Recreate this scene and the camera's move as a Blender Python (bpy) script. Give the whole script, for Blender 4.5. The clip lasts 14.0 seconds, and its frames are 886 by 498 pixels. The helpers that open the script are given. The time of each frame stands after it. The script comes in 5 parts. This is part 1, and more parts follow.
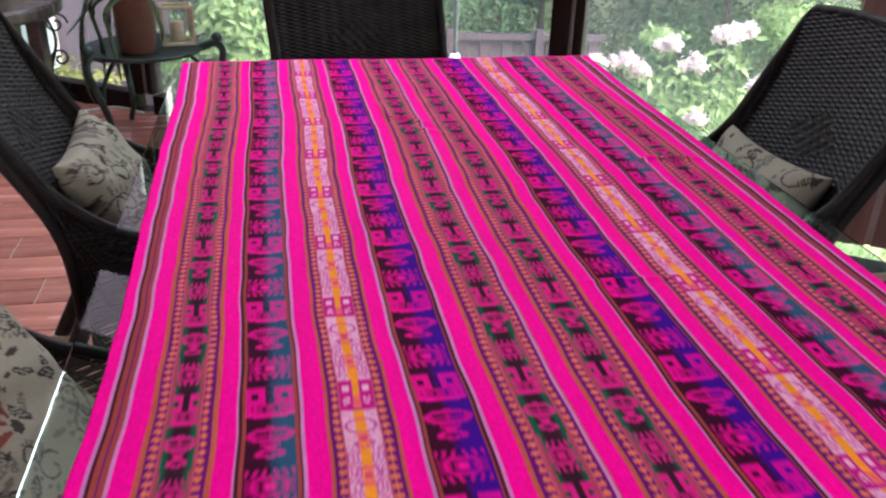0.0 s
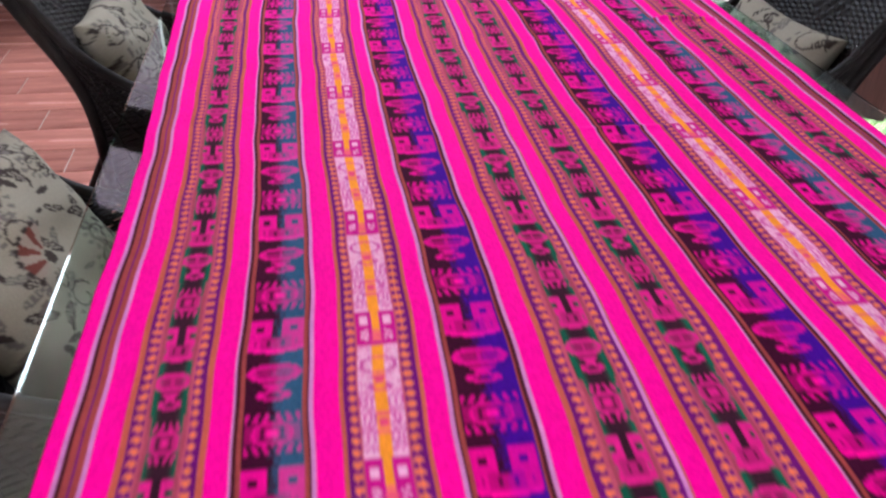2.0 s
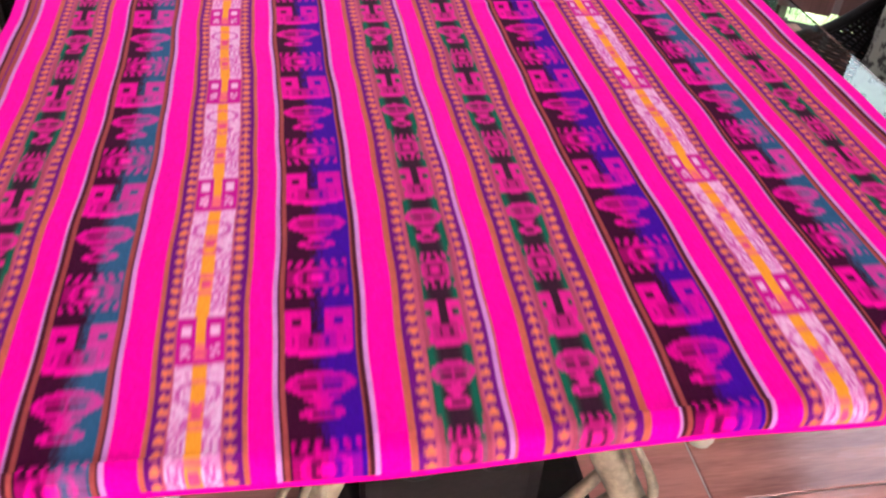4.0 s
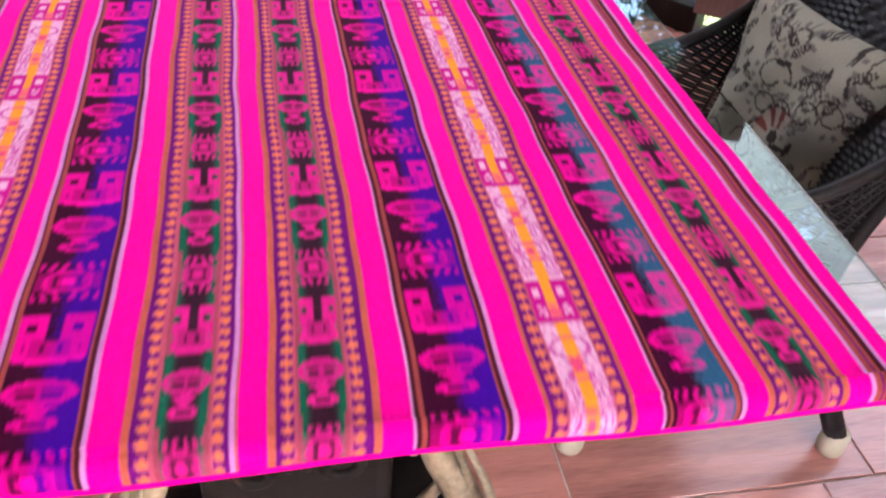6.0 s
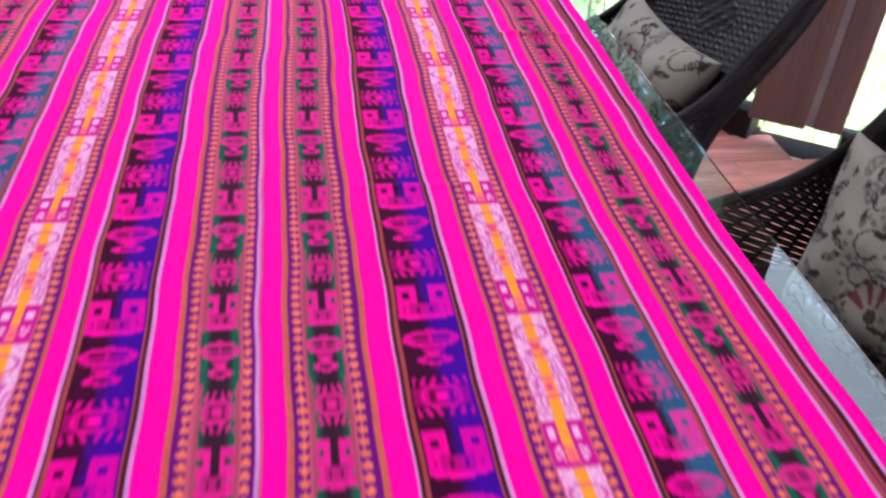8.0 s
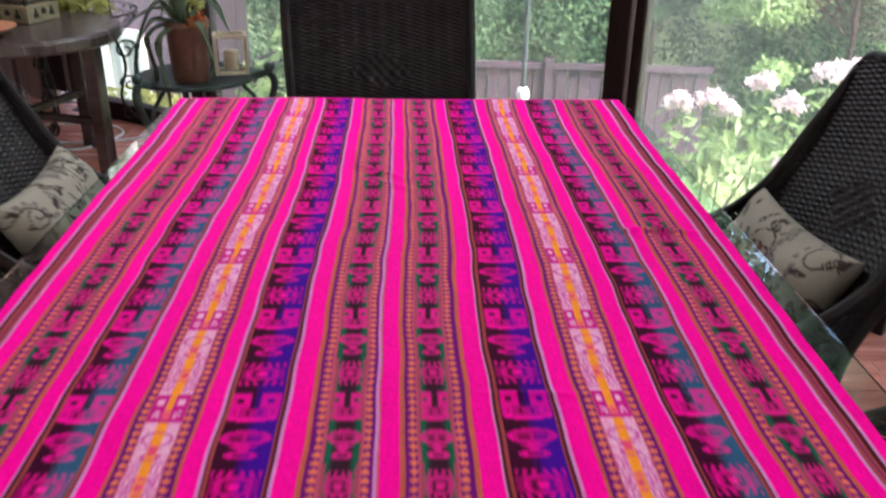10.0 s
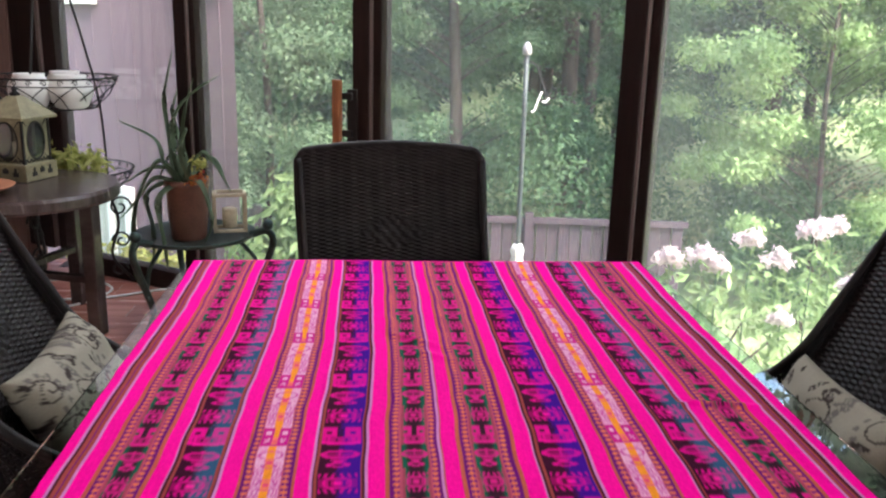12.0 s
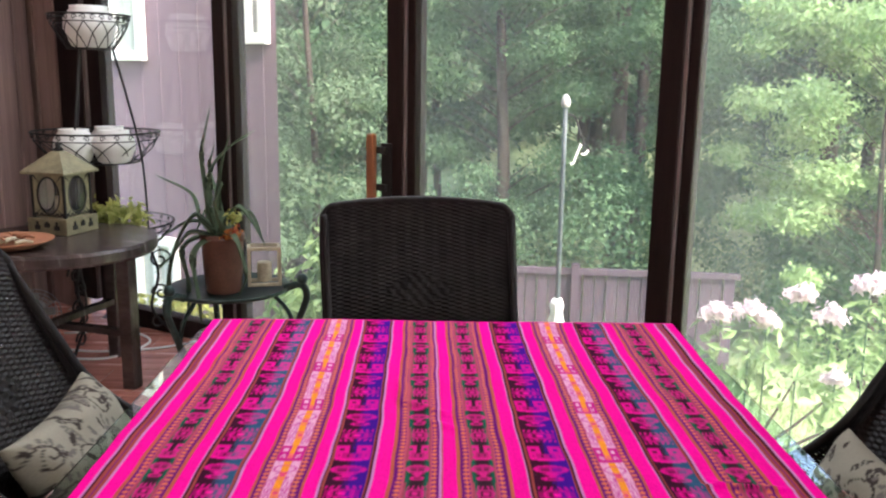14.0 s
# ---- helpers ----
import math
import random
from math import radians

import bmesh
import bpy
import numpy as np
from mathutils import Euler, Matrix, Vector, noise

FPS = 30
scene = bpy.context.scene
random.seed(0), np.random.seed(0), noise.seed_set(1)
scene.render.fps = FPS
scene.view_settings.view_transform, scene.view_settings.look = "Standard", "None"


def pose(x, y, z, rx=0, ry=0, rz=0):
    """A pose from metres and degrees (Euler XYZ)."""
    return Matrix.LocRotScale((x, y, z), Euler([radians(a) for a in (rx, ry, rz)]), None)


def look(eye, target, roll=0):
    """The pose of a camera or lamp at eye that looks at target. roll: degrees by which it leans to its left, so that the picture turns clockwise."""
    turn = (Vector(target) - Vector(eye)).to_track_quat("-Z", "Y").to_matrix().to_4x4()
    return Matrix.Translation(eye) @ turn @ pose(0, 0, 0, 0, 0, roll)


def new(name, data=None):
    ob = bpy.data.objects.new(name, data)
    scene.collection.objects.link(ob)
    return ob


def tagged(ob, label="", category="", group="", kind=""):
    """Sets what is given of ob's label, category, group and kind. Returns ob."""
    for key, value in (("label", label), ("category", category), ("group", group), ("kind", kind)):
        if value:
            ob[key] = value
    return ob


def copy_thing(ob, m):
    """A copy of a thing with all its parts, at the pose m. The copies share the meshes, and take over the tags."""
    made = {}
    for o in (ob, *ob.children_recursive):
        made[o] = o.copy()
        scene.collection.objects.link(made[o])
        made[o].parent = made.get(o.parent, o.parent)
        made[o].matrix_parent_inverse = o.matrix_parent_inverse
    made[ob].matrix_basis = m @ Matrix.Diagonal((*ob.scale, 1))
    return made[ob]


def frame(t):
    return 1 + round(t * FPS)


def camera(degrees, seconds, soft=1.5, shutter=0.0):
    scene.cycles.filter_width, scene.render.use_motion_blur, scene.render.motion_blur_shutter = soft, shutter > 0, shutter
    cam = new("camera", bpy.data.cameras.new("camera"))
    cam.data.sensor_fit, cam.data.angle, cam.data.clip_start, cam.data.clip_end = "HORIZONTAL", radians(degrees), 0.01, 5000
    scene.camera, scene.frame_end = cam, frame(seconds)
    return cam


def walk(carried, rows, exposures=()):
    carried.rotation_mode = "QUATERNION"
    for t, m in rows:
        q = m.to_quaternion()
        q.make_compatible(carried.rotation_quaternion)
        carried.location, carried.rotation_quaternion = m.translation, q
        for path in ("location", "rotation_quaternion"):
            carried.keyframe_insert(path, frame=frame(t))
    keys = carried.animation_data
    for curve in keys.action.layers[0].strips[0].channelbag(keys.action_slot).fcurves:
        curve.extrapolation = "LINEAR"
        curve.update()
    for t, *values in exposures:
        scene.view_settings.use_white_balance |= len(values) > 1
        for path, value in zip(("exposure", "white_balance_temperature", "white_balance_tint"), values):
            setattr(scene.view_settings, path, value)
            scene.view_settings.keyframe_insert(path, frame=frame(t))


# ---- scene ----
cam = camera(54.9, 14.0, soft=2.2, shutter=0.5)
PATH = [
    (0, (-0.337, -1.532, 1.369), (0.016, 0.231, 0.492), 1.8),
    (0.5, (-0.325, -1.557, 1.367), (-0.013, 0.202, 0.468), 1.7),
    (1, (-0.358, -1.56, 1.359), (0.012, 0.159, 0.405), 2.5),
    (1.5, (-0.38, -1.6, 1.341), (-0.014, 0.088, 0.332), 2.3),
    (2, (-0.318, -1.625, 1.329), (-0.042, 0.029, 0.238), 1.3),
    (2.5, (-0.224, -1.646, 1.322), (-0.023, -0.016, 0.181), 1.9),
    (2.7, (-0.205, -1.642, 1.331), (-0.005, -0.038, 0.154), 2.4),
    (4.8, (-0.136, -1.672, 1.297), (0.214, -0.19, 0.0), 3.8),
    (5, (-0.103, -1.665, 1.299), (0.248, -0.188, -0.003), 4.0),
    (5.5, (-0.01, -1.669, 1.3), (0.374, -0.206, -0.009), 5.3),
    (6, (0.023, -1.675, 1.304), (0.397, -0.178, 0.031), 5.6),
    (6.5, (0.039, -1.639, 1.31), (0.456, -0.125, 0.071), 6.4),
    (7, (0.031, -1.546, 1.315), (0.424, -0.017, 0.088), 6.6),
    (7.5, (0.009, -1.458, 1.323), (0.395, 0.105, 0.137), 6.2),
    (8, (0.04, -1.408, 1.369), (0.346, 0.176, 0.187), 3.7),
    (8.5, (0.036, -1.374, 1.357), (0.264, 0.321, 0.32), 3.5),
    (8.7, (0.036, -1.368, 1.355), (0.239, 0.343, 0.339), 5.1),
    (10.8, (-0.046, -1.305, 1.373), (-0.018, 0.578, 0.699), -0.8),
    (11, (-0.069, -1.295, 1.373), (0.005, 0.599, 0.735), -0.8),
    (11.5, (-0.105, -1.272, 1.377), (0.02, 0.648, 0.831), 0.2),
    (12, (-0.12, -1.254, 1.379), (0.034, 0.675, 0.875), 1.5),
    (12.5, (-0.103, -1.209, 1.383), (-0.041, 0.735, 0.916), 2.2),
    (13, (-0.068, -1.181, 1.384), (-0.08, 0.767, 0.932), 1.6),
    (13.5, (-0.054, -1.173, 1.394), (-0.048, 0.783, 0.979), 1.0),
    (14, (-0.04, -1.185, 1.394), (-0.009, 0.775, 0.997), 0.9),
]
EXPOSURES = [(0, 3.0, 6000, 12), (1.5, 3.2, 5950, 13), (2.5, 3.4, 5850, 14), (5, 3.5, 5900, 14), (6.2, 3.58, 5850, 14), (7.6, 3.62, 5450, 17), (8.7, 3.36, 5900, 14), (11, 2.98, 6200, 12), (14, 3.1, 6300, 11)]
walk(cam, [(t, look(eye, target, roll)) for t, eye, target, roll in PATH], EXPOSURES)

# LAMP, BACK_LAMP and SIDE_LAMP drive fill lamps that stand in for sky light
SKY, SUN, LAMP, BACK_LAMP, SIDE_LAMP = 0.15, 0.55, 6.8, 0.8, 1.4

# ---------------------------------------------------------------- light
world = bpy.data.worlds.new("overcast_sky")
scene.world = world
world.use_nodes = True
wn = world.node_tree
sky = wn.nodes.new("ShaderNodeTexSky")
sky.sky_type = 'NISHITA'
sky.sun_disc = False
sky.sun_elevation = radians(48)
sky.sun_rotation = radians(138)
sky.air_density = 1.2
sky.dust_density = 5.0
wn.links.new(sky.outputs[0], wn.nodes["Background"].inputs[0])
wn.nodes["Background"].inputs[1].default_value = SKY

sun = new("sun", bpy.data.lights.new("sun", 'SUN'))
sun.data.energy = SUN
sun.data.angle = radians(25)
sun.data.color = (1.0, 0.97, 0.92)
sun.matrix_world = look((5.0, -3.0, 9.0), (0.5, 2.0, 0.0))

# fill lamps added at the unseen garden transoms, side bay and unseen window behind table
def sky_fill_lamp(m, width, height, watts):
    lamp = new("sky_fill_lamp", bpy.data.lights.new("sky_fill_lamp", 'AREA'))
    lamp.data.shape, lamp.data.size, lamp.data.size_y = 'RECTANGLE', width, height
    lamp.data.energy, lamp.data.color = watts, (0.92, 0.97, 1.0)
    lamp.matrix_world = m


# three straight runs of the glazed wall: foot of the first point and direction in degrees
RUN_A = pose(0.84, 1.852, 0, 0, 0, -33)
RUN_B = pose(0.84, 1.852, 0, 0, 0, -50)
RUN_C = pose(1.62, 0.922, 0, 0, 0, -33)
for run, along, w in ((RUN_A, -1.70, 0.85), (RUN_A, -0.59, 0.95)):
    sky_fill_lamp(run @ pose(along, -0.03, 2.87, -62, 0, 0), w, 0.55, LAMP * w * (1.1 if along < -1 else 1.0))
sky_fill_lamp(RUN_C @ pose(0.85, -0.03, 1.85, -66, 0, 0), 1.5, 1.3, SIDE_LAMP)
# large dim fill lamp added behind the viewpoint, with no known source there
sky_fill_lamp(pose(0.3, -3.27, 1.55, 80, 0, 0), 3.4, 1.3, BACK_LAMP)


# ---------------------------------------------------------------- materials
def material(name, colour, rough=0.6, metal=0.0, vary=0.25, scale=8.0, bump=0.15, fine=90.0, stretch=(1, 1, 1), spec=0.5, second=None, per_object=0.0):
    """Principled surface with coarse and fine variation of colour and relief."""
    m = bpy.data.materials.new(name)
    m.use_nodes = True
    n, l = m.node_tree.nodes, m.node_tree.links
    b = n["Principled BSDF"]
    tc = n.new("ShaderNodeTexCoord")
    mp = n.new("ShaderNodeMapping")
    mp.inputs["Scale"].default_value = stretch
    l.new(tc.outputs["Object"], mp.inputs[0])
    big, small = n.new("ShaderNodeTexNoise"), n.new("ShaderNodeTexNoise")
    big.inputs["Scale"].default_value, big.inputs["Detail"].default_value = scale, 4
    small.inputs["Scale"].default_value, small.inputs["Detail"].default_value = fine, 3
    l.new(mp.outputs[0], big.inputs["Vector"])
    l.new(mp.outputs[0], small.inputs["Vector"])
    add = n.new("ShaderNodeMath")
    add.operation = 'MULTIPLY_ADD'
    l.new(small.outputs[0], add.inputs[0])
    add.inputs[1].default_value = 0.45
    l.new(big.outputs[0], add.inputs[2])
    last = add
    if per_object:
        oi = n.new("ShaderNodeObjectInfo")
        mul = n.new("ShaderNodeMath")
        mul.operation = 'MULTIPLY_ADD'
        l.new(oi.outputs["Random"], mul.inputs[0])
        mul.inputs[1].default_value = per_object
        l.new(add.outputs[0], mul.inputs[2])
        last = mul
    ramp = n.new("ShaderNodeValToRGB")
    dark = tuple(c * (1 - vary) for c in colour)
    light = tuple(min(1, c * (1 + vary)) for c in (second or colour))
    ramp.color_ramp.elements[0].color = (*dark, 1)
    ramp.color_ramp.elements[1].color = (*light, 1)
    ramp.color_ramp.elements[0].position, ramp.color_ramp.elements[1].position = 0.42, 1.0
    l.new(last.outputs[0], ramp.inputs[0])
    l.new(ramp.outputs[0], b.inputs["Base Color"])
    rr = n.new("ShaderNodeMapRange")
    rr.inputs[3].default_value, rr.inputs[4].default_value = max(0.02, rough - 0.1), min(1, rough + 0.1)
    l.new(big.outputs[0], rr.inputs[0])
    l.new(rr.outputs[0], b.inputs["Roughness"])
    b.inputs["Metallic"].default_value = metal
    b.inputs["Specular IOR Level"].default_value = spec
    if bump:
        bp = n.new("ShaderNodeBump")
        bp.inputs["Strength"].default_value, bp.inputs["Distance"].default_value = bump, 0.01
        l.new(add.outputs[0], bp.inputs["Height"])
        l.new(bp.outputs[0], b.inputs["Normal"])
    return m


def painted(name, attribute, rough=0.85, gloss=0.05, sheen=0.0):
    """A dyed cloth: the dye of the threads comes from a colour layer of the mesh."""
    m = bpy.data.materials.new(name)
    m.use_nodes = True
    n, l = m.node_tree.nodes, m.node_tree.links
    b = n["Principled BSDF"]
    at = n.new("ShaderNodeAttribute")
    at.attribute_name = attribute
    tc, no = n.new("ShaderNodeTexCoord"), n.new("ShaderNodeTexNoise")
    no.inputs["Scale"].default_value, no.inputs["Detail"].default_value = 260, 2
    mp = n.new("ShaderNodeMapping")
    mp.inputs["Scale"].default_value = (1, 0.35, 1)
    l.new(tc.outputs["Object"], mp.inputs[0])
    l.new(mp.outputs[0], no.inputs["Vector"])
    mix = n.new("ShaderNodeMixRGB")
    mix.blend_type = 'MULTIPLY'
    mix.inputs[0].default_value = 0.25
    l.new(at.outputs["Color"], mix.inputs[1])
    l.new(no.outputs[0], mix.inputs[2])
    l.new(mix.outputs[0], b.inputs["Base Color"])
    b.inputs["Roughness"].default_value = rough
    b.inputs["Specular IOR Level"].default_value = gloss
    b.inputs["Sheen Weight"].default_value = sheen
    bp = n.new("ShaderNodeBump")
    bp.inputs["Strength"].default_value, bp.inputs["Distance"].default_value = 0.25, 0.002
    l.new(no.outputs[0], bp.inputs["Height"])
    l.new(bp.outputs[0], b.inputs["Normal"])
    return m


def glass_material(name, colour=(1, 1, 1), rough=0.0, ior=1.45):
    m = bpy.data.materials.new(name)
    m.use_nodes = True
    b = m.node_tree.nodes["Principled BSDF"]
    b.inputs["Base Color"].default_value = (*colour, 1)
    b.inputs["Transmission Weight"].default_value = 1.0
    b.inputs["Roughness"].default_value = rough
    b.inputs["IOR"].default_value = ior
    return m


def leaf_material(name, low, high):
    m = bpy.data.materials.new(name)
    m.use_nodes = True
    n, l = m.node_tree.nodes, m.node_tree.links
    b = n["Principled BSDF"]
    geo, ramp = n.new("ShaderNodeNewGeometry"), n.new("ShaderNodeValToRGB")
    ramp.color_ramp.elements[0].color, ramp.color_ramp.elements[1].color = (*low, 1), (*high, 1)
    l.new(geo.outputs["Random Per Island"], ramp.inputs[0])
    l.new(ramp.outputs[0], b.inputs["Base Color"])
    b.inputs["Roughness"].default_value = 0.6
    b.inputs["Specular IOR Level"].default_value = 0.18
    tr, mix = n.new("ShaderNodeBsdfTranslucent"), n.new("ShaderNodeMixShader")
    l.new(ramp.outputs[0], tr.inputs[0])
    mix.inputs[0].default_value = 0.35
    l.new(b.outputs[0], mix.inputs[1])
    l.new(tr.outputs[0], mix.inputs[2])
    l.new(mix.outputs[0], n["Material Output"].inputs[0])
    return m


M_WICKER = material("black_wicker", (0.016, 0.0125, 0.0122), 0.52, vary=0.5, scale=14, bump=0.1, fine=160, spec=0.11)
M_FRAME = material("dark_stained_frame", (0.0075, 0.0038, 0.0033), 0.5, vary=0.45, scale=5, fine=60, stretch=(1, 1, 0.12), second=(0.015, 0.007, 0.006), spec=0.16)
M_POST = material("red_brown_post_timber", (0.075, 0.030, 0.024), 0.5, vary=0.5, scale=4, fine=50, stretch=(3, 3, 0.12), second=(0.12, 0.055, 0.045))
M_STRIP = material("pale_weather_strip", (0.16, 0.125, 0.12), 0.5, vary=0.2)
M_SIDING_IN = material("brown_board_siding", (0.135, 0.082, 0.074), 0.65, vary=0.5, scale=4, fine=50, stretch=(3, 3, 0.15), second=(0.22, 0.14, 0.128), per_object=0.3)
M_SIDING_OUT = material("mauve_siding", (0.185, 0.122, 0.152), 0.75, vary=0.15, scale=3, fine=40, stretch=(6, 6, 0.2))
M_PLASTER = material("cream_wall_paint", (0.40, 0.33, 0.28), 0.8, vary=0.08, scale=2)
M_CEILING = material("pale_ceiling_paint", (0.50, 0.45, 0.40), 0.85, vary=0.06, scale=2)
M_WHITE = material("white_paint", (0.78, 0.78, 0.76), 0.5, vary=0.06)
M_TILE = material("red_brown_plank_tile", (0.29, 0.106, 0.083), 0.25, vary=0.45, scale=3.5, fine=40, stretch=(0.5, 6, 1), second=(0.40, 0.165, 0.13), per_object=0.22, bump=0.06)
M_GROUT = material("pale_grout", (0.50, 0.38, 0.33), 0.85, vary=0.2, scale=20)
# glare haze over the garden is mixed into the panes as a pale veil
M_PANE = glass_material("hazy_window_glass")
pn, pl = M_PANE.node_tree.nodes, M_PANE.node_tree.links
haze, veil, haze_noise, haze_range = pn.new("ShaderNodeBsdfTranslucent"), pn.new("ShaderNodeMixShader"), pn.new("ShaderNodeTexNoise"), pn.new("ShaderNodeMapRange")
haze.inputs[0].default_value = (0.80, 0.86, 0.84, 1)
haze_noise.inputs["Scale"].default_value, haze_noise.inputs["Detail"].default_value = 1.6, 3
haze_range.inputs[3].default_value, haze_range.inputs[4].default_value = 0.009, 0.058
pl.new(haze_noise.outputs[0], haze_range.inputs[0])
pl.new(haze_range.outputs[0], veil.inputs[0])
pl.new(pn["Principled BSDF"].outputs[0], veil.inputs[1])
pl.new(haze.outputs[0], veil.inputs[2])
pl.new(veil.outputs[0], pn["Material Output"].inputs[0])
M_TABLE_GLASS = glass_material("green_table_glass", (0.80, 0.95, 0.90), 0.0, 1.5)
M_IRON = material("wrought_iron", (0.025, 0.024, 0.023), 0.5, 0.6, vary=0.4)
M_VERDI = material("weathered_green_metal", (0.035, 0.055, 0.05), 0.45, 0.7, vary=0.5, scale=18)
M_DARKWOOD = material("dark_stained_table_wood", (0.030, 0.019, 0.017), 0.24, vary=0.5, scale=6, fine=50, stretch=(0.4, 5, 1), second=(0.055, 0.040, 0.038))
M_POT = material("brown_glazed_clay", (0.12, 0.052, 0.034), 0.35, vary=0.4, scale=9)
M_TERRA = material("terracotta_dish", (0.30, 0.12, 0.06), 0.6, vary=0.3)
M_CERAMIC = material("white_ceramic", (0.80, 0.79, 0.77), 0.3, vary=0.05)
M_BRASS = material("aged_cream_metal", (0.225, 0.20, 0.12), 0.5, 0.25, vary=0.35, scale=20)
M_CREAM = material("carved_cream_wood", (0.42, 0.36, 0.25), 0.6, vary=0.4, scale=15)
M_CARVE = material("carved_brown_gilt_wood", (0.12, 0.08, 0.046), 0.5, vary=0.65, scale=22, second=(0.24, 0.18, 0.11))
M_BASE = material("carved_dark_wood", (0.016, 0.010, 0.008), 0.7, vary=0.5, scale=10, spec=0.2)
M_CAP = material("cream_rubber_cap", (0.45, 0.38, 0.27), 0.6, vary=0.12)
M_HANDLE = material("orange_brown_handle_wood", (0.27, 0.095, 0.035), 0.45, vary=0.25, stretch=(1, 1, 0.2))
M_BARK = material("grey_brown_bark", (0.048, 0.037, 0.030), 0.9, vary=0.5, scale=9, stretch=(1, 1, 0.25), bump=0.6)
M_FENCE = material("mauve_brown_fence_wood", (0.032, 0.020, 0.033), 0.8, vary=0.25, scale=5, stretch=(1, 1, 0.2), per_object=0.25)
M_LAWN = material("yellow_green_lawn", (0.17, 0.235, 0.095), 0.9, vary=0.4, scale=3, fine=60, bump=0.5, second=(0.25, 0.31, 0.15))
M_POLE = material("pale_metal_pole", (0.055, 0.072, 0.078), 0.5, 0.1, vary=0.2)
M_CABLE = material("white_cable_plastic", (0.75, 0.74, 0.72), 0.4, vary=0.05)
M_GREYPLASTIC = material("grey_plastic", (0.36, 0.36, 0.37), 0.45, vary=0.15)
M_PETAL = leaf_material("pinkish_white_petal", (0.66, 0.52, 0.58), (0.82, 0.76, 0.77))
L_LIGHT = leaf_material("light_green_leaf", (0.15, 0.245, 0.09), (0.31, 0.43, 0.195))
L_MID = leaf_material("mid_green_leaf", (0.05, 0.105, 0.055), (0.13, 0.215, 0.105))
L_DARK = leaf_material("dark_green_leaf", (0.032, 0.068, 0.040), (0.085, 0.145, 0.078))
L_GREY = leaf_material("grey_green_leaf", (0.062, 0.112, 0.066), (0.145, 0.215, 0.125))
L_GRASS = leaf_material("pale_grass_blade", (0.19, 0.27, 0.10), (0.28, 0.36, 0.15))
L_YELLOW = leaf_material("yellow_green_leaf", (0.25, 0.28, 0.06), (0.50, 0.50, 0.18))
L_STRAP = leaf_material("blue_green_strap_leaf", (0.075, 0.115, 0.07), (0.21, 0.265, 0.165))
L_RED = leaf_material("red_flower", (0.35, 0.05, 0.04), (0.55, 0.25, 0.06))


# ---------------------------------------------------------------- mesh helpers
def empty(name, x=0, y=0, z=0, turn=0):
    ob = new(name)
    ob.empty_display_size = 0.05
    ob.matrix_world = pose(x, y, z, 0, 0, turn)
    return ob


def part(name, bm, mat, parent=None, label="", smooth=False):
    me = bpy.data.meshes.new(name)
    bm.to_mesh(me)
    bm.free()
    return link(name, me, mat, parent, label, smooth)


def link(name, me, mat, parent=None, label="", smooth=False):
    if mat and not me.materials:
        me.materials.append(mat)
    if smooth:
        me.polygons.foreach_set("use_smooth", [True] * len(me.polygons))
    ob = new(name, me)
    if parent:
        ob.parent = parent
    if label:
        ob["label"] = label
    return ob


def raw(name, verts, faces):
    me = bpy.data.meshes.new(name)
    me.from_pydata(verts, [], faces)
    me.update()
    return me


def box(bm, cx, cy, cz, sx, sy, sz, bevel=0.0, m=None):
    r = bmesh.ops.create_cube(bm, size=1, matrix=(m or Matrix()) @ Matrix.Translation((cx, cy, cz)) @ Matrix.Diagonal((sx, sy, sz, 1)))
    if bevel:
        edges = {e for v in r["verts"] for e in v.link_edges}
        bmesh.ops.bevel(bm, geom=list(edges), offset=bevel, segments=2, affect='EDGES', profile=0.6)
    return bm


def lathe(bm, profile, seg=28, cx=0.0, cy=0.0, flute=0, depth=0.0):
    """A turned body round z from (radius, height) pairs; flutes cut into it if asked."""
    rings = []
    for r, z in profile:
        ring = []
        for k in range(seg):
            a = 2 * math.pi * k / seg
            rr = r * (1 - depth * (0.5 + 0.5 * math.cos(flute * a))) if flute else r
            ring.append(bm.verts.new((cx + rr * math.cos(a), cy + rr * math.sin(a), z)))
        rings.append(ring)
    for a, b in zip(rings, rings[1:]):
        for k in range(seg):
            bm.faces.new((a[k], a[(k + 1) % seg], b[(k + 1) % seg], b[k]))
    bm.faces.new(rings[0][::-1])
    bm.faces.new(rings[-1])
    return bm


def smooth_path(points, n=6):
    """Catmull-Rom through the points."""
    p = [Vector(q) for q in points]
    p = [2 * p[0] - p[1], *p, 2 * p[-1] - p[-2]]
    out = []
    for i in range(1, len(p) - 2):
        for k in range(n):
            t = k / n
            out.append(0.5 * (2 * p[i] + (p[i + 1] - p[i - 1]) * t + (2 * p[i - 1] - 5 * p[i] + 4 * p[i + 1] - p[i + 2]) * t * t + (3 * p[i] - p[i - 1] - 3 * p[i + 1] + p[i + 2]) * t ** 3))
    out.append(p[-2])
    return out


